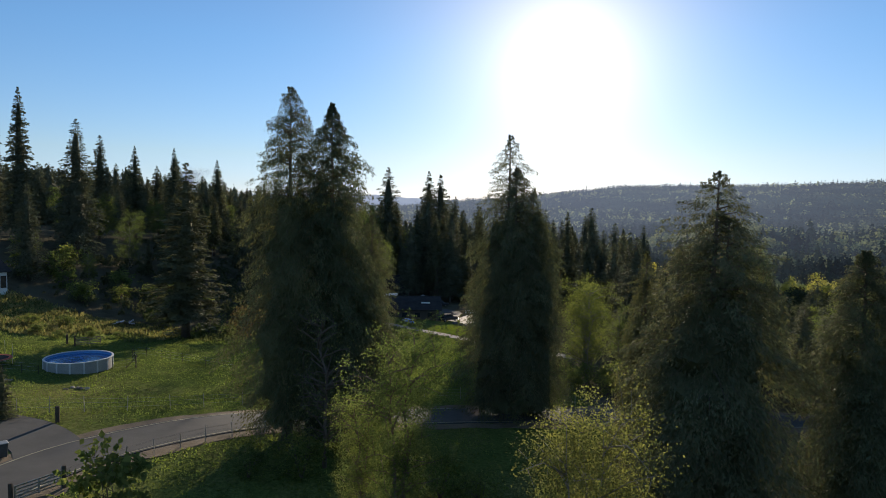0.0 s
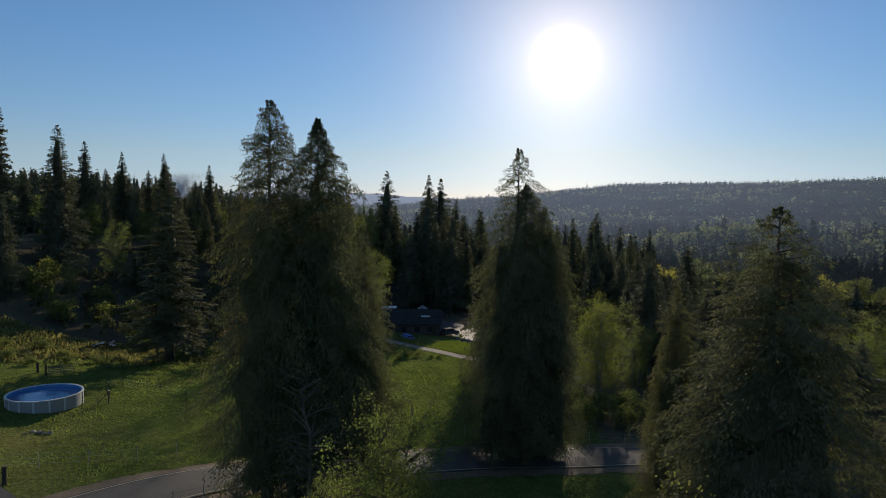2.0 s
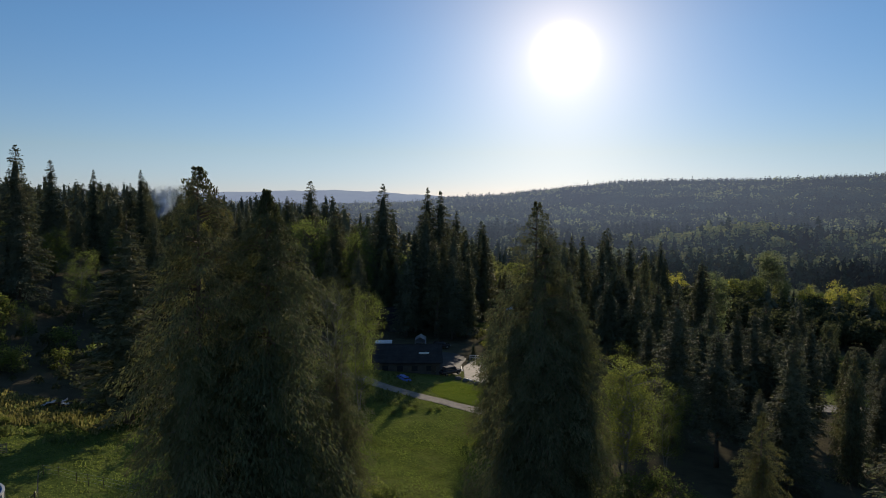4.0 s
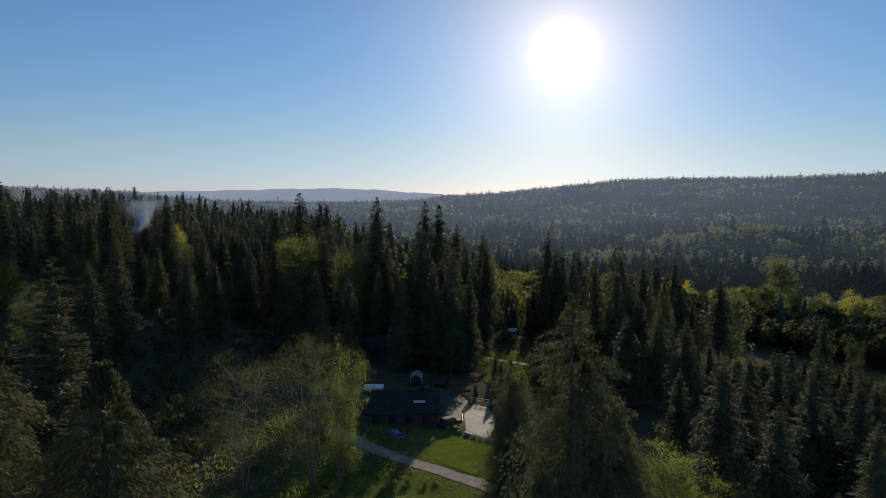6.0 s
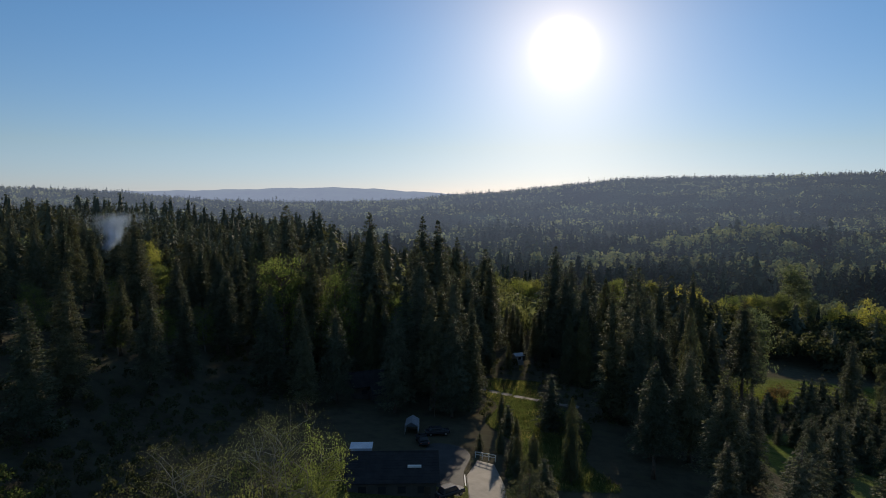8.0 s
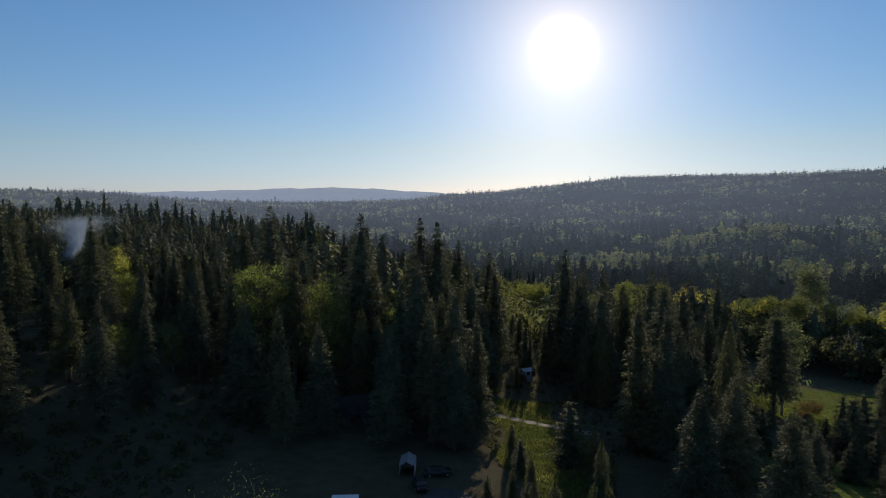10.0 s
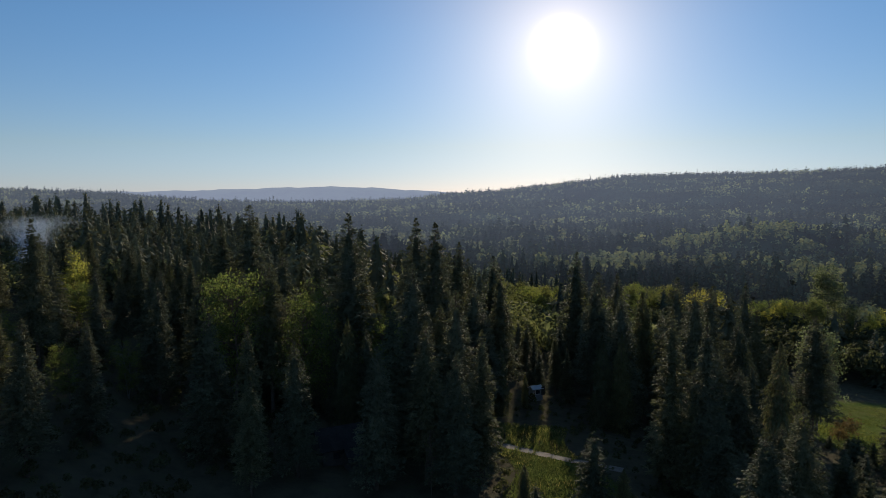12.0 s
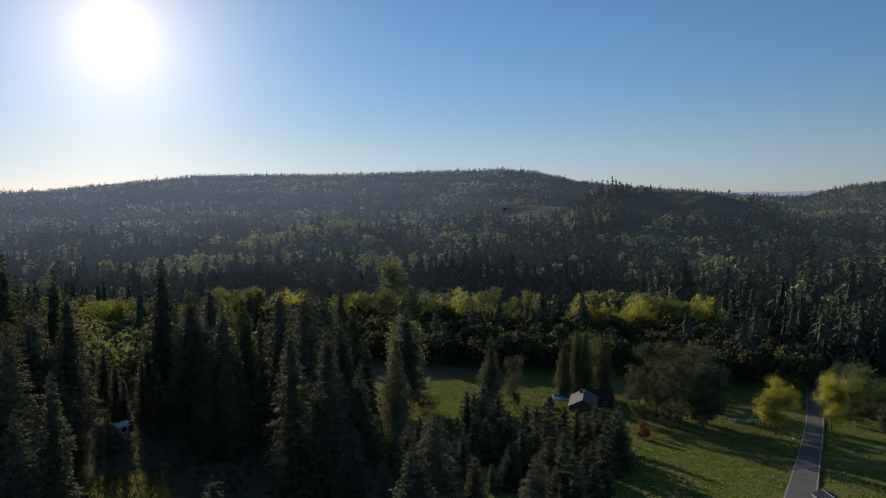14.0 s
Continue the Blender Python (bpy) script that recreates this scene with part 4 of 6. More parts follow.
tree("poplar", 110.5, 283.5, 2.5, "cottonwood_tree", "tall silvery-green cottonwood at the field's edge", "tree", turn=60, wide=0.98)
tree("poplar", 250, 506, -4.5, "cottonwood_tree", "tall round-topped cottonwood in the valley", "tree", turn=160, wide=1.25)
for x, y, top in ((-48, 196, 21), (-56, 170, 22), (-58, 186, 25)):
    tree("fir_%d" % RNG.integers(0, 5), x, y, top, "fir_tree", "dark fir standing alone in rough brush", "tree", "firs in the brush", wide=1.0)
# trees on the slope below the lane
for x, y in zip(*[a.tolist() for a in (lambda g: (g.uniform(34, 108, 60), g.uniform(58, 150, 60)))(np.random.default_rng(5))]):
    if y < 118 + 0.33 * (x - 2) and y > 52 and (x > 44 or y < 76 or y > 100) and abs(y - (92 + (x - 40) * 0.17)) > 6:
        tree(("fir_1", "cedar_m", "fir_0", "fir_4", "alder_green", "fir_2")[int(x) % 6], x, y, None, "slope_tree", "dark tree on the slope below the lane", "tree", "trees below the lane", height=RNG.uniform(11, 17), wide=1.15)
YF = "young blue-green fir on the slope above the field"
for x, y, top in ((71.1, 228.3, -5.3), (62.8, 222.1, -4.6), (73.6, 223.9, -5.7), (75.8, 218.2, -8.1), (75.9, 211.8, -8.6), (99.5, 231.2, -14.8), (94.7, 222.3, -13.7), (98.0, 219.8, -14.9), (100.0, 215.6, -16.5), (112.1, 221.4, -18.6), (108.2, 211.6, -19.5), (119.7, 215.2, -22.3), (79.0, 209.4, -10.5), (64.7, 207.9, -6.6), (61.5, 212.9, -5.5), (120.3, 240.1, -19.6), (127.4, 237.3, -20.3), (131.8, 233.9, -21.0), (136.3, 230.5, -21.7), (115.9, 243.5, -18.9), (124.6, 224.1, -22.3), (57.1, 216.2, -5.5), (58.3, 200.2, -0.6), (64, 212, -4), (76.0, 217.0, -8.6)):
    tree(("young_fir", "young_fir_b")[int(x) % 2], x, y, top, "young_fir", YF, "tree", "young firs on the slope", wide=1.15)
# a strip of young firs along the foot of the slope
g = np.random.default_rng(9)
for k in range(96):
    along, side = (g.uniform(104, 178), g.uniform(-0.12, 0.26)) if k < 70 else (g.uniform(145, 178), g.uniform(0.03, 0.27))
    x, y = 2.3 + along * (0.6 + 0.8 * side), 121 + along * (0.8 - 0.6 * side)
    tall = min(g.uniform(6.5, 11.5), 36 - 0.325 * along - gz(x, y)) if k < 70 else g.uniform(10.5, 14.5)
    if tall > 3:
        tree(("young_fir", "young_fir_b")[k % 2], x, y, None, "young_fir", YF, "tree", "young firs on the slope", height=tall, wide=g.uniform(1.0, 1.35))
GOLD = "golden autumn tree with a round crown beside the valley road"
tree("gold_tree", 218.7, 230.7, -22, "golden_tree", GOLD, "tree", "golden trees", turn=20, wide=1.0)
tree("gold_tree", 246, 225.5, -23.5, "golden_tree", GOLD, "tree", "golden trees", turn=140, wide=0.75)
for x, y, top, w in ((190, 250, -15, 0.9), (202, 246, -17, 0.85), (184, 258, -18, 0.8), (210, 250, -16, 0.85), (215, 259, -15, 0.95), (205, 266, -14, 0.9), (243, 274, -23, 0.9), (238, 284, -22, 0.9), (254, 280, -25, 0.9)):
    tree("pine_round", x, y, top, "pine_tree", "dark rounded pine in the grove by the field", "tree", "pine grove", wide=w)
for x, y, top in ((205, 299, -17), (212, 296, -21), (198, 304, -22)):
    tree("cedar_m" if top < -15 else "pine_round", x, y, top, "yard_tree", "dark evergreen behind the grey-roofed house", "tree", "trees behind the house", wide=1.5 if top < -18 else 1.0)
tree("pine_round", 152, 296, -18, "orchard_tree", "rounded green tree at the field's edge", "tree", turn=33, wide=0.6)
tree("pine_round", 161, 292, -17.5, "orchard_tree", "rounded olive-brown tree by the fir at the field's edge", "tree", turn=140, wide=0.62)
tree("alder_green", 214, 306, -16, "yard_tree", "round-topped pale green tree behind the grey-roofed house", "tree", turn=60, wide=1.15)
tree("cedar_m", 206, 304, -17, "yard_tree", "dark evergreen behind the grey-roofed house", "tree", "trees behind the house", wide=1.2)
for x, y, top in ((268, 226, -29), (277, 224, -30), (286, 222, -31), (296, 221, -30), (281, 235, -28), (292, 236, -28), (306, 224, -30)):
    tree("alder_green", x, y, top, "roadside_tree", "dull green tree in the row past the golden trees", "tree", "roadside trees", wide=1.05)
for x, y in ((101, 276), (106, 281), (114, 279), (119, 285), (124, 290), (96, 282)):
    tree("bush_rust" if x > 112 else "shrub_green", x, y, None, "hedge_bush", "dark tangled bush at the foot of the cottonwood", "bush", "hedge bushes", height=RNG.uniform(4, 7), wide=1.2)
tree("bush_red", 165.5, 242.4, None, "red_bush", "red autumn bush at the edge of the field", "bush", height=6.0, wide=0.9)
tree("bush_rust", 172, 243, None, "rust_bush", "rusty autumn bush at the edge of the field", "bush", height=5.5)
tree("bush_lime", -61.2, 137.6, 6.3, "bush", "sunlit lime-green bush on the bank", "bush", turn=20, wide=1.1)
tree("bush_lime", -50.0, 138.0, None, "bush", "small yellow-green bush on the bank", "bush", height=2.6)
tree("young_fir_b", -35.4, 68.7, 6.3, "young_fir", "small young fir beside the side drive", "tree", turn=50, wide=1.2)

for x, y, h in ((-74, 141, 5.0), (-70, 146, 6.0), (-66.5, 142, 4.2), (-57, 143, 4.0), (-53, 147, 5.0), (-48.5, 144, 3.6), (-45, 149, 4.6), (-60, 150, 5.5), (-78, 150, 6.5), (-72, 154, 6.0), (-51, 153, 5.0), (-42, 146, 4.0)):
    tree("shrub_maple", x, y, None, "bank_shrub", "dark leafy shrub on the shaded bank", "shrub", "shrubs of the bank", height=h, wide=1.2)

# the row of yellow trees across the valley
row = spline([(40, 455), (110, 478), (195, 498), (250, 455), (300, 400), (345, 345), (356, 331)], 8.0)
for i, (x, y) in enumerate(row):
    key = ("valley_yellow", "valley_lime", "valley_olive", "valley_yellow", "valley_olive")[int(RNG.integers(0, 5))]
    if x < 150:
        key = ("valley_lime", "valley_olive")[i % 2]
    for q in range(2):
        dx, dy = RNG.uniform(-8, 8), RNG.uniform(-14, 14) + 9 * q
        tree(key, x + dx, y + dy, None, "valley_tree", "autumn tree with yellow-green leaves in the valley row", "tree", "valley row", height=RNG.uniform(14, 31) if x > 120 else RNG.uniform(12, 23), wide=RNG.uniform(0.75, 1.1))


# ---- woods ----
def jitter_grid(x0, x1, y0, y1, step):
    xs, ys = np.arange(x0, x1, step), np.arange(y0, y1, step)
    X, Y = np.meshgrid(xs, ys)
    X = X + RNG.uniform(-0.46, 0.46, X.shape) * step
    Y = Y + RNG.uniform(-0.46, 0.46, Y.shape) * step
    return X.reshape(-1), Y.reshape(-1)


def wooded(x, y):
    """Where the closed woods stand."""
    k = open_land(x, y) < 0.15
    k &= ~((x > -26) & (x < 24) & (y < 222))
    k &= ~((x > -62) & (y < 206))
    k &= ~((x > 10) & (x < 40) & (y < 238))
    k &= ~((x > 62) & (y < 262) & (x < 330))
    k &= ~((x > 100) & (x < 320) & (y < 340))
    k &= ~((x > 100) & (x < 352) & (y < np.interp(x, (40, 110, 195, 250, 300, 345, 385, 440), (455, 478, 498, 455, 400, 345, 300, 250)) + 14))
    k &= y > 118
    return k


def canopy_top(x, y):
    """How tall the woods grow."""
    h = np.where((y < 430) & (x > -45), 30, np.where((y > 235) & (y < 430), 25.5, 24)) + 7 * wobble(x, y, 34, 3.0)
    h = np.where((x < -55) & (y < 215), h * 0.72, h)
    behind = y - np.interp(x, (40, 110, 195, 250, 300, 345, 385), (455, 478, 498, 455, 400, 345, 300))
    return np.where((x > 30) & (x < 400) & (behind > 10) & (behind < 100) & (x < 356), 15.0, h)


def bank_cap(x, y, h, z):
    """On the high bank the woods fall away towards the yard, and let the low sun on to the bank's grass."""
    d, th = np.hypot(x + 1.5, y - 11), np.degrees(np.arctan2(x + 1.5, y - 11))
    top = 19.8 + d * np.tan(np.radians(np.interp(th, (-40, -24, -21.6, -16, -13, -10), (4.8, 4.5, 3.4, 2.0, 1.2, 1.0))))
    top = np.minimum(top, 36.5)
    along = x - 0.214 * (y - 120)
    top = np.where((x < -22) & (y < 420) & (th < -10), top, 999.0)
    top = np.where((along > -74) & (along < -42) & (y > 125) & (y < 420), np.minimum(top, 2.0 + 0.206 * (y - 121)), top)
    return np.minimum(h, np.clip(top - z, 0.8, 999) * (0.9 + 0.12 * wobble(x, y, 6.0, 2.0)))


def grove(x, y):
    """The leafy stand on the valley side, lower and brighter than the firs round it."""
    d, th = np.hypot(x - 2, y - 112), np.degrees(np.arctan2(x - 2, y - 112))
    return (d > 205) & (d < 440) & (th > 6.8 + 0.8 * np.sin(d / 17)) & (th < 13.0 + 0.8 * np.sin(d / 23))


def sunlit(x, y, z):
    """The tallest growth that still lets the low sun into the clearing, and leaves the leafy stand in view."""
    side = x - 26 - 0.214 * (y - 215)
    gap = (side > -9.5) & (side < 3.4)
    top = np.where(gap & (y > 238) & (y < 420), np.clip(-9 + 0.2 * (y - 222) - z, 2.5, 99), 99)
    d, th = np.hypot(x - 2, y - 112), np.degrees(np.arctan2(x - 2, y - 112))
    before = (th > 8.2) & (th < 12.8) & (d > 120) & (d < 215)
    return np.where(before, np.minimum(top, np.clip(35 - 0.18 * d - z, 4, 99)), top)


X, Y = jitter_grid(-150, 108, 118, 330, 10.6)
ok = wooded(X, Y)
X, Y = X[ok], Y[ok]
thin = (X < -28) & (Y < 232) & (RNG.uniform(0, 1, len(X)) < 0.72)
X, Y = X[~thin], Y[~thin]
order = np.argsort(np.hypot(X * 1.15, Y - 120))
X, Y = X[order], Y[order]
near_n = 150
for x, y in zip(X[:near_n], Y[:near_n]):
    pick = RNG.uniform()
    h = min(float(canopy_top(x, y)) * RNG.uniform(0.62, 1.2), float(sunlit(x, y, gz(x, y))))
    h = float(bank_cap(x, y, h, gz(x, y)))
    if grove(x, y):
        tree(("alder_green", "maple_lime", "maple_green")[int(RNG.integers(0, 3))], x, y, None, "alder_tree", "olive-green broad-leaved tree in the leafy stand", "tree", "trees of the leafy stand", height=min(h, RNG.uniform(13, 19)), wide=1.15)
    elif pick < 0.80:
        tree("fir_%d" % RNG.integers(0, 5), x, y, None, "fir_tree", FIRL, "tree", "firs of the woods", height=h, wide=RNG.uniform(0.9, 1.15))
    elif pick < 0.93 or x > 18:
        tree("cedar_m", x, y, None, "cedar_tree", "dark cedar standing in the woods", "tree", "cedars of the woods", height=h * 0.9)
    else:
        tree(("maple_green", "maple_lime")[int(RNG.integers(0, 2))], x, y, None, "maple_tree", "yellow-green maple in the woods", "tree", "maples of the woods", height=h * 0.75)


def add_haze_glow(me, v):
    """Haze painted on a far mesh as emission: it grows with distance, and most below the sun."""
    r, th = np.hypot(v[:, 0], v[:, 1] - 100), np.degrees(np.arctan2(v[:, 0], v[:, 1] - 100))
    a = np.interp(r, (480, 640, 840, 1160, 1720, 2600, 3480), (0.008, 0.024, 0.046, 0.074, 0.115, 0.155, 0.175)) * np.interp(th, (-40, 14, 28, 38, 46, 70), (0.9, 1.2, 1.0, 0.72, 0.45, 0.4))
    me.attributes.new("haze_glow", "FLOAT", "POINT").data.foreach_set("value", a.astype(np.float32))
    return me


def woods(name, label, X, Y, H, leaf_share, detail, mats, sizef):
    """Many trees in one body of leaves: detail is the number of sprays on each."""
    n = len(X)
    Z = ground_z(X, Y)
    H = bank_cap(X, Y, np.minimum(H, sunlit(X, Y, Z)), Z)
    leafy = leaf_share > RNG.uniform(0, 1, n)
    for kind, sel, mat in (("conifers", ~leafy, mats[0]), ("broadleaves", leafy, mats[1])):
        x, y, z, h = X[sel], Y[sel], Z[sel], H[sel]
        m = len(x)
        if not m:
            continue
        if kind == "conifers":
            f = (np.arange(detail) + 0.5) / detail
            f = np.tile(0.06 + 0.94 * f, (m, 1)) + RNG.uniform(-0.03, 0.03, (m, detail))
            az = np.tile(np.arange(detail) * 2.4, (m, 1)) + RNG.uniform(0, 6.28, (m, 1)) + RNG.uniform(-0.5, 0.5, (m, detail))
            rad = h[:, None] * (0.29 if detail > 40 else 0.26 if detail > 10 else 0.30) * np.clip(1.02 - f, 0.01, 1) ** RNG.uniform(0.55, 0.95, (m, 1)) * RNG.uniform(0.85, 1.3, (m, 1)) * RNG.uniform(0.7, 1.25, (m, detail))
            start = np.stack([x[:, None] + np.cos(az) * rad * 0.1, y[:, None] + np.sin(az) * rad * 0.1, z[:, None] + f * h[:, None]], -1)
            way = np.stack([np.cos(az), np.sin(az), np.full_like(az, -0.55)], -1)
            ln = rad * 1.2 + 0.02 * h[:, None]
            if detail > 40:
                out = RNG.uniform(0.2, 1.0, (m, detail)) ** 0.6
                tips = (np.arange(detail) % 4 > 0)[None, :] & (rad > 0)
                far_out = np.stack([x[:, None] + np.cos(az) * rad * out, y[:, None] + np.sin(az) * rad * out, z[:, None] + f * h[:, None] - 0.4 * rad * out], -1)
                start = np.where(tips[:, :, None], far_out, start)
                turn = az + RNG.normal(0, 0.7, (m, detail))
                way = np.where(tips[:, :, None], np.stack([np.cos(turn), np.sin(turn), RNG.normal(-0.35, 0.3, (m, detail))], -1), way)
                ln = np.where(tips, (rad * 0.48 + 0.018 * h[:, None]) * (210 / detail) ** 0.3, ln * 0.9)
            up = np.tile((0.0, 0.0, 1.0), (m * detail, 1)) + RNG.normal(0, 0.25, (m * detail, 3))
            v, q = sprays(start.reshape(-1, 3), way.reshape(-1, 3), up, ln.reshape(-1), (ln * sizef + h[:, None] * (0.014 if detail > 40 else 0.03)).reshape(-1), 0.3)
            # opaque core added in each tree to stop sun leaking through
            if detail > 40:
                a = np.arange(7) * 2 * math.pi / 7
                ring = np.array((0.05, 0.36, 0.66, 0.93))[None, :, None]
                cr = h[:, None, None] * 0.12 * (1.02 - ring) ** 0.85 * RNG.uniform(0.7, 1.3, (m, 4, 7))
                cv = np.stack([x[:, None, None] + np.cos(a) * cr, y[:, None, None] + np.sin(a) * cr, z[:, None, None] + h[:, None, None] * (ring + RNG.uniform(-0.04, 0.04, (m, 4, 7)))], -1)
                one = np.array([(j * 7 + i, j * 7 + (i + 1) % 7, (j + 1) * 7 + (i + 1) % 7, (j + 1) * 7 + i) for j in range(3) for i in range(7)])
                q = np.concatenate([q, len(v) + (np.arange(m) * 28)[:, None, None] + one[None]], axis=None).reshape(-1, 4)
                v = np.concatenate([v, cv.reshape(-1, 3)])
        else:
            h = h * (0.64 if detail > 40 else 0.82)
            d = RNG.normal(0, 1, (m, detail, 3))
            d /= np.linalg.norm(d, axis=2, keepdims=True)
            d[:, :, 2] = np.abs(d[:, :, 2]) * 1.2 - 0.35
            rr = h[:, None, None] * np.array((0.34, 0.34, 0.45)) * RNG.uniform(0.65, 1.05, (m, detail, 1))
            start = np.stack([x, y, z + 0.55 * h], -1)[:, None, :] + d * rr
            way = RNG.normal(0, 1, (m * detail, 3)) * (1, 1, 0.5)
            ln = (h[:, None] * RNG.uniform(0.16, 0.28, (m, detail))).reshape(-1)
            up = d.reshape(-1, 3) + RNG.normal(0, 0.35, (m * detail, 3))
            fine = min(1.0, math.sqrt(45 / detail))
            v, q = sprays(start.reshape(-1, 3), way, up, ln * (0.7 + 3.0 / detail) * fine, ln * 0.9 * fine, 0.15)
        me = mesh_of(name, v, q, mat)
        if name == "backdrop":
            add_haze_glow(me, v)
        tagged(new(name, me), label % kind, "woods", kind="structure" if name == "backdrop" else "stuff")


ux, uy = jitter_grid(-70, -18, 134, 244, 3.0)
ok = (ux < -28) | (uy > 204)
ux, uy = ux[ok], uy[ok]
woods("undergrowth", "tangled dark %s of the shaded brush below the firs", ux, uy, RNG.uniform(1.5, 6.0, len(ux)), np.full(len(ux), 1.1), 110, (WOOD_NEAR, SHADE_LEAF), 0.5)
ux, uy = jitter_grid(9, 62, 205, 268, 3.0)
ok = (open_land(ux, uy) < 0.25) & (np.hypot(ux - 31.2, uy - 265.5) > 3.2)
ux, uy = ux[ok], uy[ok]
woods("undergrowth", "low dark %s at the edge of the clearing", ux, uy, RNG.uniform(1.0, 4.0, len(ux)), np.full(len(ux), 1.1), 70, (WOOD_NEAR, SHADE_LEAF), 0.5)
# a thicket before the valley row, its leaf colour darkened for shade
tx, ty, tall = [], [], []
for x, y in row:
    if x > 150:
        for q in range(12, 84, 7):
            tx.append(x - 0.6 * q + RNG.uniform(-4, 4)), ty.append(y - 0.8 * q + RNG.uniform(-4, 4)), tall.append(36 - 0.09 * q)
tx, ty, tall = np.array(tx), np.array(ty), np.array(tall)
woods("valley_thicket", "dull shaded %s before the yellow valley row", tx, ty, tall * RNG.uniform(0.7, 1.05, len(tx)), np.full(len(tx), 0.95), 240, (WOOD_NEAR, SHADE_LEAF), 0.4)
rx, ry = X[near_n:], Y[near_n:]
inner = grove(rx, ry)
woods("leafy_stand", "olive-green %s of the leafy stand beyond the clearing", rx[inner], ry[inner], RNG.uniform(20, 28, inner.sum()), np.full(inner.sum(), 1.1), 420, (WOOD_NEAR, ALDER_LEAF), 0.42)
rx, ry = rx[~inner], ry[~inner]
woods("woods", "dark %s of the closed woods beyond the house", rx, ry, canopy_top(rx, ry) * np.where(RNG.uniform(0, 1, len(rx)) > 0.84, 1.12, RNG.uniform(0.7, 0.95, len(rx))) * (0.92 + 0.2 * wobble(rx, ry, 26, 4.0)), np.where(rx < -55, 0.34, 0.14), 260, (WOOD_NEAR, WOOD_NEAR_LEAF), 0.34)


def sector(r0, r1, step, th0=-46, th1=78):
    x, y = jitter_grid(-r1, r1, 60, r1 + 100, step)
    r, th = np.hypot(x, y - 100), np.degrees(np.arctan2(x, y - 100))
    ok = (r >= r0) & (r < r1) & (th >= th0) & (th < th1) & wooded(x, y) & ~((x > -150) & (x < 108) & (y > 118) & (y < 330))
    return x[ok], y[ok]


def leaf_patches(x, y, base):
    far = wobble(x, y, 60, 7.0) + 0.5 * wobble(x, y, 23, 3.0) + 0.7 * wobble(x, y, 170, 2.0)
    r, th = np.hypot(x, y - 100), np.degrees(np.arctan2(x, y - 100))
    slope = smoothstep((r - 840) / 60) * smoothstep((1120 - r) / 60) * smoothstep((th - 17) / 4) * smoothstep((34 - th) / 4)
    dark = smoothstep((r - 1120) / 50) * smoothstep((1330 - r) / 60) * smoothstep((th - 17) / 5)
    return np.clip(base + 1.3 * (far - 0.3) + 0.6 * slope - 0.6 * dark, 0.03, 0.92)


x, y = sector(150, 500, 9.0)
inner = grove(x, y)
tall = np.where(inner, 26, canopy_top(x, y)) * RNG.uniform(0.6, 1.15, len(x))
leafy = leaf_patches(x, y, np.where(x > 40, 0.5, 0.08))
woods("leafy_stand", "olive-green %s of the leafy stand on the valley side", x[inner], y[inner], tall[inner], np.full(inner.sum(), 1.1), 300, (WOOD_NEAR, ALDER_LEAF), 0.42)
close = np.hypot(x, y - 100) < 330
for sel, mat, detail in ((~inner & (x < 40) & close, WOOD_NEAR, 150), (~inner & (x < 40) & ~close, WOOD_NEAR, 90), (~inner & (x >= 40), VALLEY_FIR, 80)):
    woods("mid_woods", "dense dark %s on the valley side", x[sel], y[sel], tall[sel], leafy[sel], detail, (mat, WOOD_NEAR_LEAF), 0.42)


def logged(x, y):
    """Inside the brown clearing on the hillside."""
    a, b = (x - 1235) * 0.84 + (y - 1390) * 0.54, -(x - 1235) * 0.54 + (y - 1390) * 0.84
    return (a / 195) ** 2 + (b / 75) ** 2 < 1


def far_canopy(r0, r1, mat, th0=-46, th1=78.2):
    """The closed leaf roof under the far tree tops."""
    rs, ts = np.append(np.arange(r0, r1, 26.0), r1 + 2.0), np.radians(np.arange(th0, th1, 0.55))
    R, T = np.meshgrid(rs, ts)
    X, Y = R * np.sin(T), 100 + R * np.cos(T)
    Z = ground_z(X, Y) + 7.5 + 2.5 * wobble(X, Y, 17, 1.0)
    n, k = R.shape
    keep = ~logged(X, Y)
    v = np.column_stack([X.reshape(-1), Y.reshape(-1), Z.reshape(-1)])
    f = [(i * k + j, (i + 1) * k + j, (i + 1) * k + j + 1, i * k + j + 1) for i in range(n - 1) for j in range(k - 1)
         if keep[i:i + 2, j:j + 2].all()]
    tagged(new("backdrop", add_haze_glow(mesh_of("backdrop", v, f, mat), v)), "closed canopy of the distant wooded hills", "woods", kind="structure")


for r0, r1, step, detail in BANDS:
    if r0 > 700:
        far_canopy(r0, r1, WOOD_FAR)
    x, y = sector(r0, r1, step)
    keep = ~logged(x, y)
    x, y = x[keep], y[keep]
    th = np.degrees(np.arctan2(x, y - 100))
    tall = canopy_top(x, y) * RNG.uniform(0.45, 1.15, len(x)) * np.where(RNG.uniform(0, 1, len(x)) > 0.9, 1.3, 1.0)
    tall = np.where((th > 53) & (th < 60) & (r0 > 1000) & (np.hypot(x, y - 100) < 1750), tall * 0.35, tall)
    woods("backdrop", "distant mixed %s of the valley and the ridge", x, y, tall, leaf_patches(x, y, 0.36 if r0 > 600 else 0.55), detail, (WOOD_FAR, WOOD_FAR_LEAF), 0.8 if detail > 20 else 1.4)


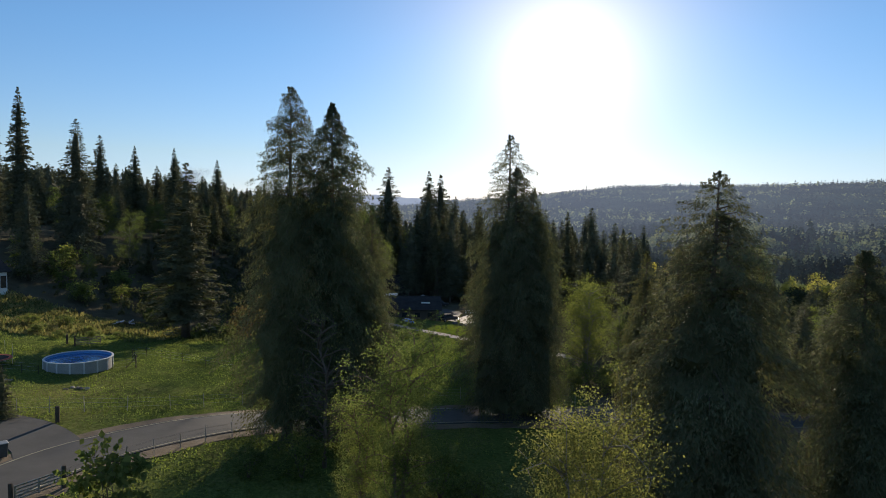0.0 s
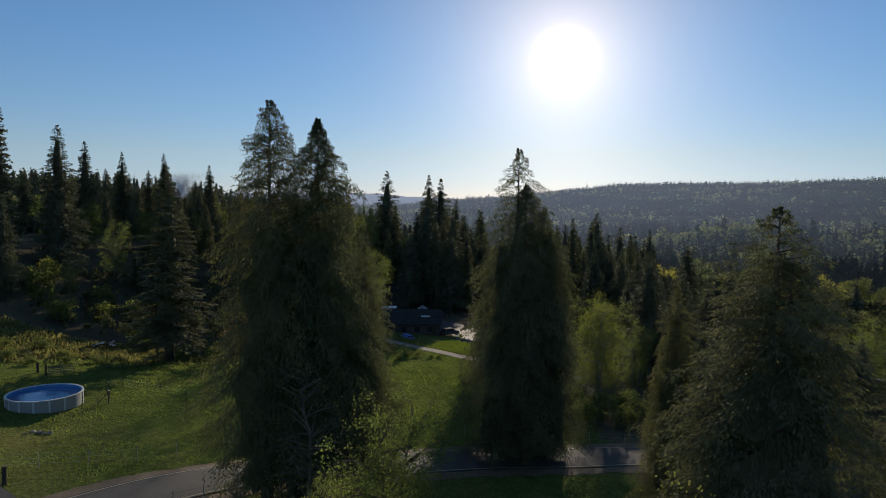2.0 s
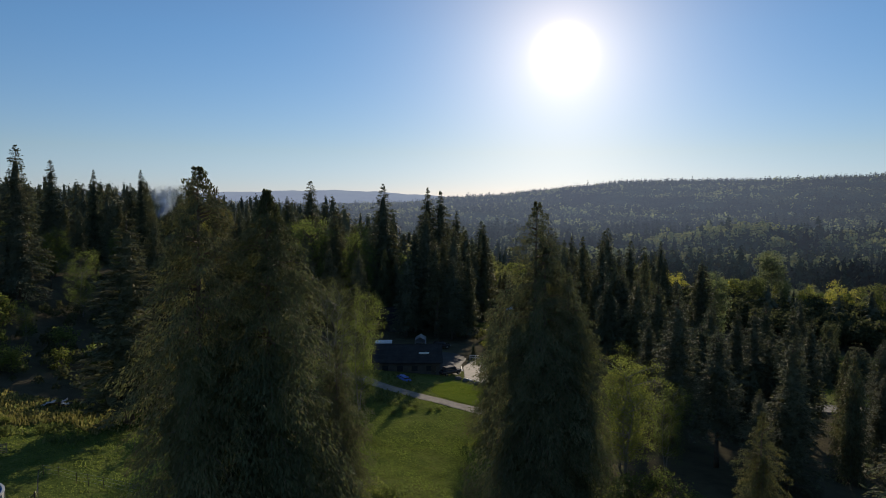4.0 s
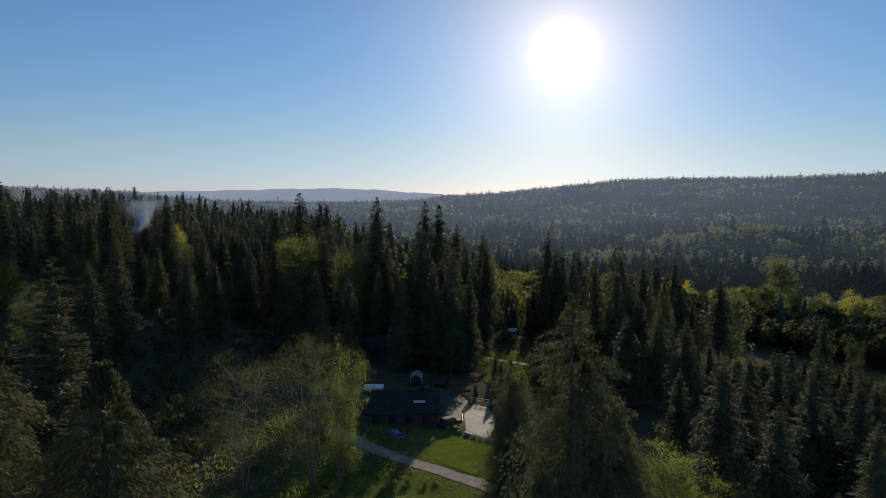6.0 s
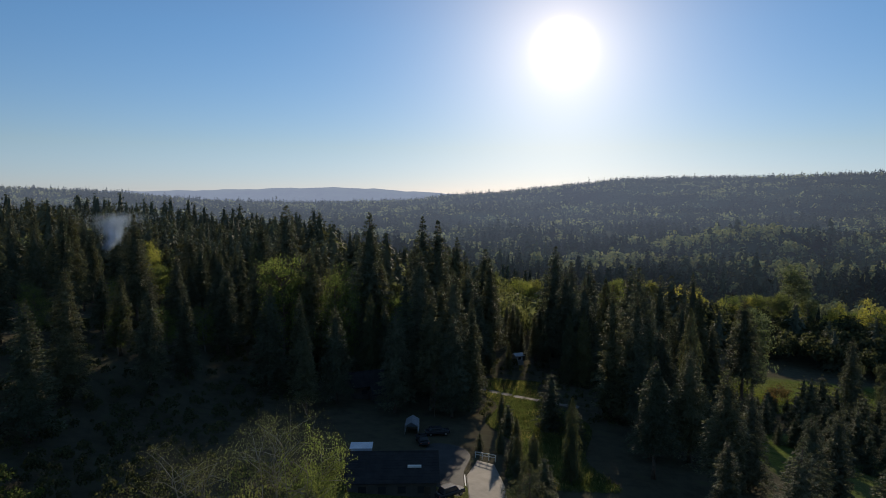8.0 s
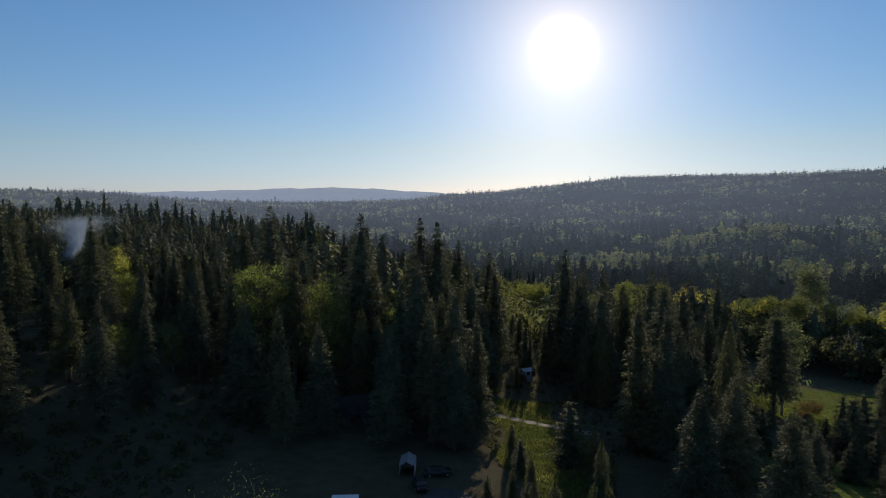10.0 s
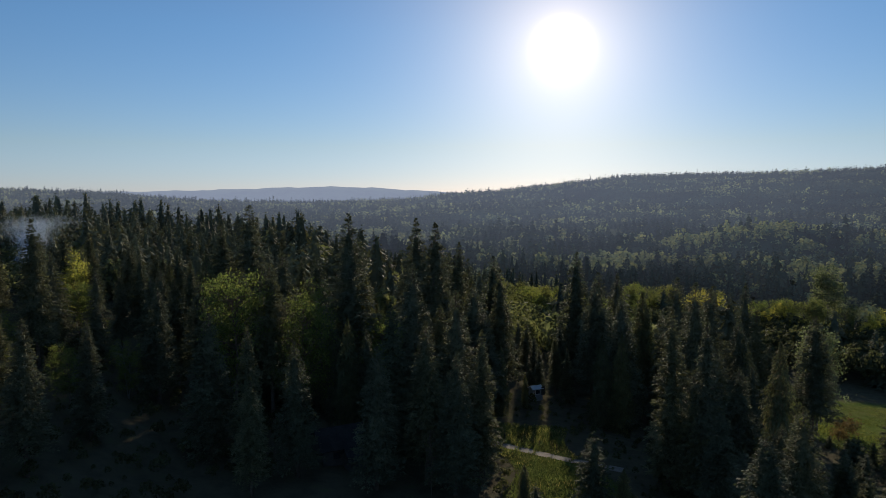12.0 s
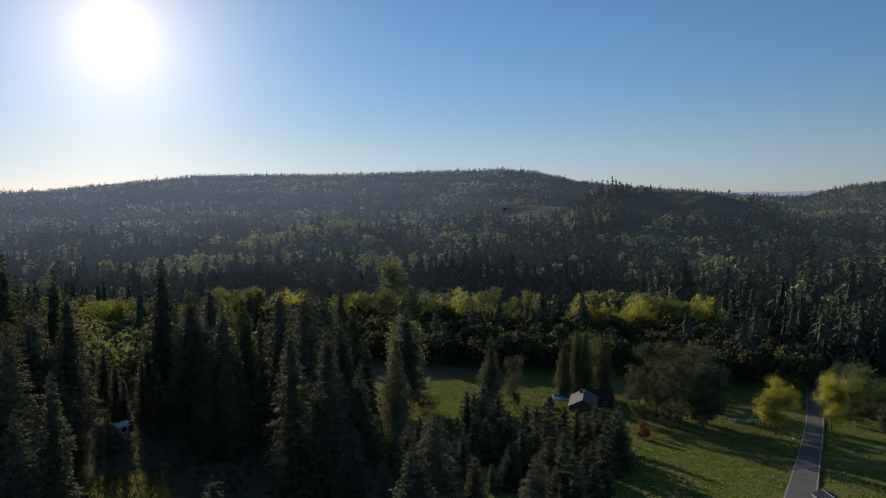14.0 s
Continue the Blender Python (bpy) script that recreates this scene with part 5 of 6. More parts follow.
def smoke(x, y, z0, z1, n):
    """A thin drift of wood smoke over the tree tops: a haze of fine flecks, widening as it climbs."""
    g = np.random.default_rng(77)
    f = g.uniform(0, 1, n) ** 0.75
    wide = 0.6 + 4.6 * f ** 1.6
    cx = x + 4.0 * f + 1.4 * np.sin(f * 6.0)
    pos = np.column_stack([cx + g.normal(0, 1, n) * wide * (0.65 + 0.35 * np.sin(f * 27 + 1)), y + 4 * f + g.normal(0, 1, n) * wide, z0 + (z1 - z0) * f + g.normal(0, 0.7, n)])
    v, q = sprays(pos, g.normal(0, 1, (n, 3)), g.normal(0, 1, (n, 3)), g.uniform(0.07, 0.13, n), g.uniform(0.06, 0.1, n))
    tagged(new("smoke", mesh_of("smoke", v, q, SMOKE)), "thin blue-grey wood smoke drifting over the trees", "smoke", kind="stuff")


smoke(-85, 262, 22.5, 31.5, 36000)

# ---- grass and brush ----


def scatter(name, label, boxes, per_m2, tall, wide, mat, lean=0.25, keep=None, clumpy=0.0, cat="grass"):
    """Standing blades over rectangles of open land, clear of roads and paving."""
    px, py = [], []
    for x0, x1, y0, y1 in boxes:
        n = int((x1 - x0) * (y1 - y0) * per_m2)
        px.append(RNG.uniform(x0, x1, n)), py.append(RNG.uniform(y0, y1, n))
    x, y = np.concatenate(px), np.concatenate(py)
    ok = open_land(x, y) > (0.3 if name != "yard_grass" else -1)
    if keep is not None:
        ok &= keep(x, y)
    if clumpy:
        ok &= wobble(x, y, 2.3, 1.0) + wobble(x, y, 6.0, 4.0) + RNG.uniform(-0.6, 0.6, len(x)) > clumpy
    for line, half in ((LANE, 4.2), (SIDE, 2.7), (VALLEY, 3.6), (DRIVE, 2.0), (TRACK, 1.4)):
        d = np.full(len(x), 1e9)
        for p in line[::2]:
            d = np.minimum(d, np.hypot(x - p[0], y - p[1]))
        ok &= d > half
    ok &= ~((x > -0.5) & (x < 15.5) & (y > 155) & (y < 190)) & (np.hypot(x + 40.8, y - 92.9) > 3.9)
    x, y = x[ok], y[ok]
    n = len(x)
    pos = np.column_stack([x, y, ground_z(x, y) - 0.03])
    way = np.column_stack([RNG.normal(0, lean, n), RNG.normal(0, lean, n), np.ones(n)])
    up = np.column_stack([RNG.normal(0, 1, n), RNG.normal(0, 1, n), np.zeros(n)])
    size = tall * RNG.uniform(0.5, 1.3, n) * (1 + 0.5 * wobble(x, y, 4.0, 2.0))
    v, f = sprays(pos, way, up, size, wide * RNG.uniform(0.6, 1.3, n), 0.1)
    tagged(new(name, mesh_of(name, v, f, mat)), label, cat, kind="stuff")


scatter("pasture_grass", "short green pasture grass", [(-64, 6, 36, 122), (-14, 22, 84, 158)], 15, 0.15, 0.13, GRASS_BLADE)
scatter("dry_grass", "tufts of dry straw-coloured grass in the pasture", [(-64, 6, 36, 122), (-14, 22, 84, 158)], 6, 0.16, 0.07, DRY_GRASS, clumpy=0.75)
scatter("bank_grass", "tall dry grass and weeds on the bank", [(-78, -40, 108, 134)], 14, 0.6, 0.25, DRY_GRASS, 0.4, lambda x, y: y > 110 + 0.25 * (x + 78) - 4 * np.sin(x * 0.3))
scatter("bank_weeds", "green weeds on the bank", [(-78, -40, 108, 134)], 6, 0.6, 0.35, OLIVE_LEAF, 0.5, lambda x, y: y > 112, 0.1)
scatter("clearing_grass", "tall sunlit grass in the forest clearing", [(14, 40, 168, 248)], 7, 0.7, 0.13, DRY_GRASS, 0.35, clumpy=0.4)
scatter("clearing_green", "green grass in the forest clearing", [(14, 40, 168, 248)], 22, 0.4, 0.14, FIELD_BLADE, 0.35)
scatter("field_grass", "green grass of the valley fields", [(95, 300, 165, 300), (115, 235, 285, 350)], 1.5, 0.4, 0.45, FIELD_BLADE)
scatter("field_straw", "dry grass of the valley fields", [(95, 300, 165, 300)], 0.7, 0.3, 0.25, DRY_GRASS, clumpy=0.7)

scatter("lawn_grass", "short bright green lawn grass", [(1, 13, 140, 160)], 40, 0.14, 0.12, LAWN_BLADE, 0.3, lambda x, y: ((x - 7.2) / 5.2) ** 2 + ((y - 150) / 9.2 + (x - 7.2) / 30) ** 2 < 0.95)
scatter("yard_grass", "rough shaded grass behind the house", [(-26, 0, 138, 172), (-40, -8, 120, 160)], 4, 0.5, 0.35, OLIVE_LEAF, 0.4, lambda x, y: ~((x > -9.5) & (x < 5.5) & (y > 161)))

for x, y, h in ((-53, 112, 1.4), (-57, 114, 1.8), (-49.5, 115, 1.6), (-60, 118, 2.0), (-64, 116, 1.7), (-52, 119, 1.5), (-46.5, 118, 1.3), (-56, 121, 2.2), (-68, 121, 2.4), (-44, 131, 2.2), (-47.5, 133.5, 2.6), (-36, 131, 2.5), (-33, 128, 2.2)):
    tree("shrub_green", x, y, None, "bramble_bush", "low tangled bramble bush on the dry bank", "bush", "brambles on the bank", height=h, wide=1.5)
for x, y, h in ((-2.6, 135, 1.3), (-0.6, 136.4, 1.2), (1.5, 136, 0.9), (-3.8, 133, 1.0), (3, 137.2, 0.8)):
    tree("shrub_green", x, y, None, "low_shrub", "low dark shrub in rough grass by the driveway", "shrub", "shrubs by the driveway", height=h, wide=1.3)
for x, y, h in ((-3.2, 98.5, 3.2), (-5.5, 96.0, 4.0), (-7.5, 93.5, 4.5), (14.5, 102, 3.0), (19, 100, 3.4), (22.5, 104, 4.0), (20, 107, 3.6), (24, 99.5, 3.2), (26.5, 106, 4.2), (28, 101, 3.6), (17.5, 105, 3.0), (-9.5, 60, 3.5), (-13.0, 59, 2.5), (0.5, 60, 4.0), (3, 58, 3.5), (9.5, 60, 4.5)):
    tree("shrub_green", x, y, None, "roadside_shrub", "leafy green shrub beside the lane", "shrub", "shrubs by the lane", height=h, wide=1.2)


# ---- pasture things ----
def ring(bm, r0, r1, z0, z1, n, full=True):
    """A round wall between two radii and heights, closed all round."""
    loops = []
    for r, z in ((r0, z0), (r1, z0), (r1, z1), (r0, z1)):
        loops.append([bm.verts.new((r * math.cos(2 * math.pi * k / n), r * math.sin(2 * math.pi * k / n), z)) for k in range(n)])
    for a in range(4):
        p, q = loops[a], loops[(a + 1) % 4]
        for k in range(n):
            bm.faces.new((p[k], p[(k + 1) % n], q[(k + 1) % n], q[k]))
    return bm


def disc(bm, r, z, n):
    bm.faces.new([bm.verts.new((r * math.cos(2 * math.pi * k / n), r * math.sin(2 * math.pi * k / n), z)) for k in range(n)])
    return bm


def round_pool(x, y, r, h, liner, label, wall=POOL_WALL, tone="pale grey"):
    p = thing("swimming_pool", pose(x, y, gz(x, y) - 0.1), label, "pool")
    part("wall", ring(bmesh.new(), r - 0.06, r, 0, h, 48), wall, p, tone + " metal pool wall")
    part("rim", ring(bmesh.new(), r - 0.14, r + 0.07, h - 0.01, h + 0.07, 48), POOL_RIM, p, "white top rail")
    b = ring(bmesh.new(), r - 0.12, r - 0.07, 0.05, h - 0.02, 48)
    part("liner", disc(b, r - 0.08, 0.06, 48), liner, p, "blue vinyl liner")
    w = part("water", disc(bmesh.new(), r - 0.1, h - 0.28, 48), WATER, p, "clear still pool water")
    w.visible_shadow = False
    for k in range(16):
        a = 2 * math.pi * (k + 0.5) / 16
        m = Matrix.Rotation(a, 4, "Z") @ Matrix.Translation((r + 0.035, 0, 0))
        bm = box(bmesh.new(), -0.04, -0.09, 0, 0.04, 0.09, h + 0.02, 0.015, m)
        part("upright", bm, POOL_RIM, p)
    return p


round_pool(-40.8, 92.9, 3.65, 1.32, LINER, "round above-ground pool with grey wall and blue water")


def trampoline(x, y):
    t = thing("trampoline", pose(x, y, gz(x, y), 0, 0, 20), "round trampoline with red pad and net poles", "trampoline")
    part("pad", ring(bmesh.new(), 1.75, 2.15, 0.80, 0.86, 32), RED_PAD, t, "faded red edge pad")
    part("mat", disc(bmesh.new(), 1.76, 0.81, 32), BLACK_MESH, t, "black jumping mat")
    part("frame", ring(bmesh.new(), 2.02, 2.08, 0.72, 0.79, 32), STEEL, t)
    for k in range(6):
        a = 2 * math.pi * k / 6
        v, f = tube([(2.1 * math.cos(a), 2.1 * math.sin(a), 0), (2.1 * math.cos(a), 2.1 * math.sin(a), 2.5)], [0.03, 0.03], 6)
        part_mesh("net_pole", mesh_of("net_pole", v, f, STEEL), t)


trampoline(-49.8, 91.2)


def post_mesh(name, h, r, mat, sides=8):
    v, f = tube([(0, 0, -0.3), (0.01, 0, h * 0.5), (0, 0.01, h - 0.03), (0, 0.01, h)], [r * 1.05, r, r, r * 0.7], sides)
    return mesh_of(name, v, f, mat)


THIN_POST = post_mesh("post", 1.25, 0.03, DARK_WOOD, 5)
T_POST = post_mesh("post", 1.35, 0.035, STEEL, 5)


def wire_fence(pts, step, mesh, label, group, wires=(0.4, 0.8, 1.15)):
    """Posts along a line, strung with wires."""
    line = spline(pts, step)
    x0, y0 = line[0]
    f = thing("wire_fence", pose(x0, y0, gz(x0, y0)), label, "fence", group)
    o = Vector((x0, y0, gz(x0, y0)))
    at = [Vector((x, y, gz(x, y))) - o for x, y in line]
    for p in at:
        part_mesh("post", mesh, f, m=Matrix.LocRotScale(p, Euler((RNG.normal(0, 0.03), RNG.normal(0, 0.03), RNG.uniform(0, 6))), (1, 1, RNG.uniform(0.9, 1.1))))
    for w in wires:
        v, g = tube([tuple(p + Vector((0, 0, w))) for p in at], [0.008] * len(at), 3)
        part_mesh("wire", mesh_of("wire", v, g, WIRE), f)
    return f


wire_fence([(-52, 87), (-47, 88.5), (-43, 88.3)], 3.5, THIN_POST, "thin wire fence near the pool and trampoline", "pasture fences")
wire_fence([(-36.5, 92), (-34.9, 94.6), (-36.5, 98), (-38, 102), (-34, 100.4), (-31, 99.5), (-24, 97)], 3.4, THIN_POST, "thin wire fence dividing the pasture", "pasture fences")
wire_fence([(-35.5, 70.8), (-30.5, 72.3), (-24, 75.0), (-18.5, 79.5), (-8, 87.5), (4, 91.0), (18, 92.6), (34, 92)], 3.6, T_POST, "wire stock fence between pasture and lane", "pasture fences")
wire_fence([(-23.9, 55.1), (-21.9, 60.2), (-19.4, 64.0), (-16.3, 67.2), (-11.5, 70.5)], 3.0, T_POST, "wire stock fence along the near side of the lane", "pasture fences")


def round_post(x, y, h, r, label, turn=0):
    p = thing("fence_post", pose(x, y, gz(x, y), 0, 0, turn), label, "post")
    part_mesh("post", post_mesh("post", h, r, DARK_WOOD, 9), p)
    return p


round_post(-30.9, 68.5, 1.35, 0.17, "thick dark wooden post at the drive mouth")
round_post(-49.4, 107.6, 1.3, 0.16, "thick dark wooden post at the pasture's edge")


def brace_post(x, y):
    p = thing("brace_post", pose(x, y, gz(x, y), 0, 0, 30), "wooden corner post with a slanting brace", "post")
    part_mesh("post", post_mesh("post", 1.4, 0.07, DARK_WOOD), p)
    v, f = tube([(0, 0, 1.25), (-1.2, 0, 0)], [0.05, 0.05], 6)
    part_mesh("brace", mesh_of("brace", v, f, DARK_WOOD), p)


brace_post(-34.9, 94.6)


def field_gate(x, y, turn, width, h, mat, label, posts):
    """A barred gate between two posts, along local x."""
    g = thing("field_gate", pose(x, y, gz(x, y), 0, 0, turn), label, "gate")
    for k in range(5):
        z = 0.15 + (h - 0.25) * k / 4
        part("rail", one_box(0.05, -0.02, z, width - 0.05, 0.02, z + 0.09, 0.008), mat, g)
    for xx in (0.0, width * 0.5, width - 0.1):
        part("stile", one_box(xx, -0.035, 0.1, xx + 0.1, 0.035, h, 0.01), mat, g)
    m = Matrix.Translation((0.1, 0.04, 0.2)) @ Matrix.Rotation(-math.atan2(h - 0.3, width - 0.2), 4, "Y")
    part("brace", box(bmesh.new(), 0, 0, 0, math.hypot(width - 0.2, h - 0.3), 0.03, 0.08, 0.008, m), mat, g)
    for xx in posts:
        o = part_mesh("gatepost", post_mesh("gatepost", h + 0.25, 0.13, DARK_WOOD), g)
        o.location = (xx, 0, 0)


field_gate(-47.5, 106.3, 26, 3.0, 1.15, WOOD, "dark wooden five-bar gate standing in the pasture", (-0.2,))
field_gate(-25.4, 52.6, 58, 2.9, 1.05, STEEL, "steel tube gate between two wooden posts", (-0.2, 3.1))


def junk_pile(x, y):
    j = thing("scrap_pile", pose(x, y, gz(x, y), 0, 0, 15), "pile of dark boards under crumpled white sheets", "pile")
    for k in range(9):
        m = pose(RNG.uniform(-0.8, 1.2), RNG.uniform(-0.5, 0.5), 0.1 + 0.07 * k, RNG.uniform(-8, 8), RNG.uniform(-12, 12), RNG.uniform(-35, 35))
        part("board", box(bmesh.new(), -1.1, -0.12, -0.03, 1.1, 0.12, 0.03, 0.008, m), DARK_WOOD, j)
    for cx, cy, cz, sx, sy, tilt in ((-1.0, -0.2, 0.75, 1.9, 0.7, -16), (1.1, -0.4, 0.55, 1.0, 0.6, 12), (0.9, 0.3, 0.85, 0.9, 0.3, -25)):
        bm = bmesh.new()
        bmesh.ops.create_grid(bm, x_segments=10, y_segments=6, size=0.5)
        for v in bm.verts:
            v.co.z = 0.12 * math.sin(v.co.x * 9 + cx) * math.cos(v.co.y * 7 + cy) + RNG.normal(0, 0.02)
        bmesh.ops.solidify(bm, geom=bm.faces[:], thickness=0.03)
        bmesh.ops.transform(bm, matrix=pose(cx, cy, cz, 0, tilt, 12) @ Matrix.Diagonal((sx, sy, 1, 1)), verts=bm.verts)
        part("sheet", bm, FABRIC, j, "crumpled white sheet")


junk_pile(-50.2, 128.6)


def rubble(x, y, n, spread, label):
    j = thing("rubble_heap", pose(x, y, gz(x, y)), label, "rubble")
    for k in range(n):
        bm = bmesh.new()
        bmesh.ops.create_icosphere(bm, subdivisions=1, radius=RNG.uniform(0.15, 0.4))
        for v in bm.verts:
            v.co *= RNG.uniform(0.7, 1.2)
            v.co.z *= 0.5
        bmesh.ops.translate(bm, vec=(RNG.normal(0, spread), RNG.normal(0, spread * 0.5), 0.08), verts=bm.verts)
        part("chunk", bm, CONCRETE if k % 2 else WOOD, j)


rubble(-36.4, 83.2, 9, 0.7, "scattered pale rubble lying in the grass")
rubble(-44.5, 84.5, 4, 0.5, "few pale slabs lying in the grass")


def wheelie_bin(x, y, turn):
    b = thing("wheeled_bin", pose(x, y, gz(x, y) + 0.08, 0, 0, turn), "dark wheeled rubbish bin with a pale lid", "bin")
    bm = one_box(-0.3, -0.36, 0.06, 0.3, 0.36, 1.0, 0.04)
    for v in bm.verts:
        k = 0.78 + 0.22 * v.co.z
        v.co.x *= k
        v.co.y *= k
    part("body", bm, PLASTIC, b)
    part("lid", box(bmesh.new(), -0.33, -0.42, 1.01, 0.33, 0.4, 1.08, 0.03), STEEL, b, "pale grey hinged lid")
    for sx in (-0.3, 0.3):
        v, f = tube([(sx - 0.03, 0.3, 0.1), (sx + 0.03, 0.3, 0.1)], [0.1, 0.1], 12)
        part_mesh("wheel", mesh_of("wheel", v, f, RUBBER), b)
    part("handle", one_box(-0.25, 0.4, 0.93, 0.25, 0.45, 0.98, 0.01), PLASTIC, b)


wheelie_bin(-30.3, 59.9, 40)


# ---- buildings ----
def gable_house(x, y, turn, w, d, wall_h, rise, wall_mat, roof_mat, label, name="house", over=0.5, windows=3, chimney=False, base=0.0, door=True, trim=WHITE_PAINT):
    """A gabled building, ridge along local x: walls, two roof slopes, door, windows with frame and pane."""
    h = thing(name, pose(x, y, gz(x, y) + base, 0, 0, turn), label, "house")
    t = 0.2
    part("wall", one_box(-w / 2, -d / 2, -1.2, w / 2, -d / 2 + t, wall_h, 0.01), wall_mat, h)
    part("wall", one_box(-w / 2, d / 2 - t, -1.2, w / 2, d / 2, wall_h, 0.01), wall_mat, h)
    for s in (-1, 1):
        bm = bmesh.new()
        xs = (s * w / 2, s * (w / 2 - t))
        prof = [(-d / 2 + t, -1.2), (d / 2 - t, -1.2), (d / 2 - t, wall_h), (0, wall_h + rise - 0.12), (-d / 2 + t, wall_h)]
        a = [bm.verts.new((xs[0], py, pz)) for py, pz in prof]
        b = [bm.verts.new((xs[1], py, pz)) for py, pz in prof]
        bm.faces.new(a)
        bm.faces.new(b[::-1])
        for k in range(5):
            bm.faces.new((a[k], b[k], b[(k + 1) % 5], a[(k + 1) % 5]))
        bmesh.ops.recalc_face_normals(bm, faces=bm.faces)
        part("gable_wall", bm, wall_mat, h)
    ln = math.hypot(d / 2 + over, rise * (d / 2 + over) / (d / 2))
    ang = math.atan2(rise, d / 2)
    for s in (-1, 1):
        m = Matrix.Translation((0, 0, wall_h + rise)) @ Matrix.Rotation(-s * ang, 4, "X")
        y0, y1 = (0, ln) if s > 0 else (-ln, 0)
        r = part("roof", box(bmesh.new(), -w / 2 - over, y0, 0, w / 2 + over, y1, 0.14, 0.02, m), roof_mat, h)
        n = int(ln / 0.55)
        for k in range(n):
            yk = s * (k + 0.5) * ln / n
            part("shingle_course", box(bmesh.new(), -w / 2 - over, yk - 0.04, 0.14, w / 2 + over, yk + 0.04, 0.165, 0.0, m), roof_mat, r)
    part("ridge_cap", one_box(-w / 2 - over, -0.12, wall_h + rise + 0.08, w / 2 + over, 0.12, wall_h + rise + 0.2, 0.03), roof_mat, h)

    def window(cx, cz, ww, hh, yy):
        s = -1 if yy < 0 else 1
        o = part("window", one_box(cx - ww / 2, yy - 0.03, cz - hh / 2, cx + ww / 2, yy + 0.03, cz - hh / 2 + 0.07), trim, h)
        for q in ((cx - ww / 2, cz - hh / 2, cx - ww / 2 + 0.07, cz + hh / 2), (cx + ww / 2 - 0.07, cz - hh / 2, cx + ww / 2, cz + hh / 2), (cx - ww / 2, cz + hh / 2 - 0.07, cx + ww / 2, cz + hh / 2)):
            part("frame", one_box(q[0], yy - 0.03, q[1], q[2], yy + 0.03, q[3]), trim, o)
        part("pane", one_box(cx - ww / 2 + 0.06, yy - 0.012, cz - hh / 2 + 0.06, cx + ww / 2 - 0.06, yy + 0.012, cz + hh / 2 - 0.06), GLASS, o)
    for k in range(windows):
        cx = -w / 2 + w * (k + 0.75) / (windows + 0.5)
        window(cx, wall_h * 0.58, 1.2, 1.1, -d / 2 - 0.02)
    if door:
        o = part("door", one_box(w * 0.36, -d / 2 - 0.05, 0.05, w * 0.36 + 0.95, -d / 2 + 0.01, 2.1, 0.01), DARK_WOOD, h, "dark front door")
        part("handle", one_box(w * 0.36 + 0.8, -d / 2 - 0.1, 1.0, w * 0.36 + 0.88, -d / 2 - 0.05, 1.06), STEEL, o)
    if chimney:
        part("chimney", one_box(w * 0.2, 0.5, wall_h, w * 0.2 + 0.8, 1.3, wall_h + rise + 1.0, 0.02), ROCK, h)
    return h


dark = gable_house(-2.2, 168.5, 0, 12.6, 11.5, 2.9, 2.1, SIDING_DARK, SHINGLE_DARK, "low dark house with a shadowed shingle roof", windows=4, trim=DARK_WOOD, base=-0.7)
sky = part("skylight", box(bmesh.new(), 2.2, -3.4, 3.7, 4.2, -2.9, 4.2, 0.03), WHITE_PAINT, dark, "pale roof vent box near the ridge")
dorm = part("dormer", one_box(-6.4, 0.9, 4.0, -3.3, 3.4, 5.25, 0.05), METAL_ROOF, dark, "pale metal-roofed dormer behind the ridge")
part("eave", one_box(-6.55, 0.75, 5.25, -3.15, 3.55, 5.33, 0.02), METAL_ROOF, dorm)
gable_house(-9.8, 217.5, 25, 7.5, 6.5, 3.0, 2.2, SIDING_DARK, SHINGLE_DARK, "small dark-roofed cottage under the firs", "cottage", windows=2, trim=DARK_WOOD)
porch = gable_house(-6.4, 213.0, 25, 3.6, 3.4, 2.4, 1.2, SIDING_DARK, SHINGLE_DARK, "dark-roofed porch shelter beside the cottage", "porch_shelter", windows=0, door=False)
gable_house(31.2, 265.5, 20, 2.7, 2.0, 1.6, 0.5, SIDING_GREY, METAL_ROOF, "small pale grey shed at the clearing's edge", "garden_shed", windows=1, over=0.15, base=1.2)
gable_house(-51.5, 288, -10, 7, 6, 3.2, 1.8, SIDING_GREY, METAL_ROOF, "house with a pale metal roof in the woods", "house", windows=2, base=1.5)
gable_house(-74.5, 127.5, 60, 8, 6, 3.0, 1.8, WHITE_PAINT, SHINGLE_DARK, "white-walled house on the bank among trees", "house", windows=3)


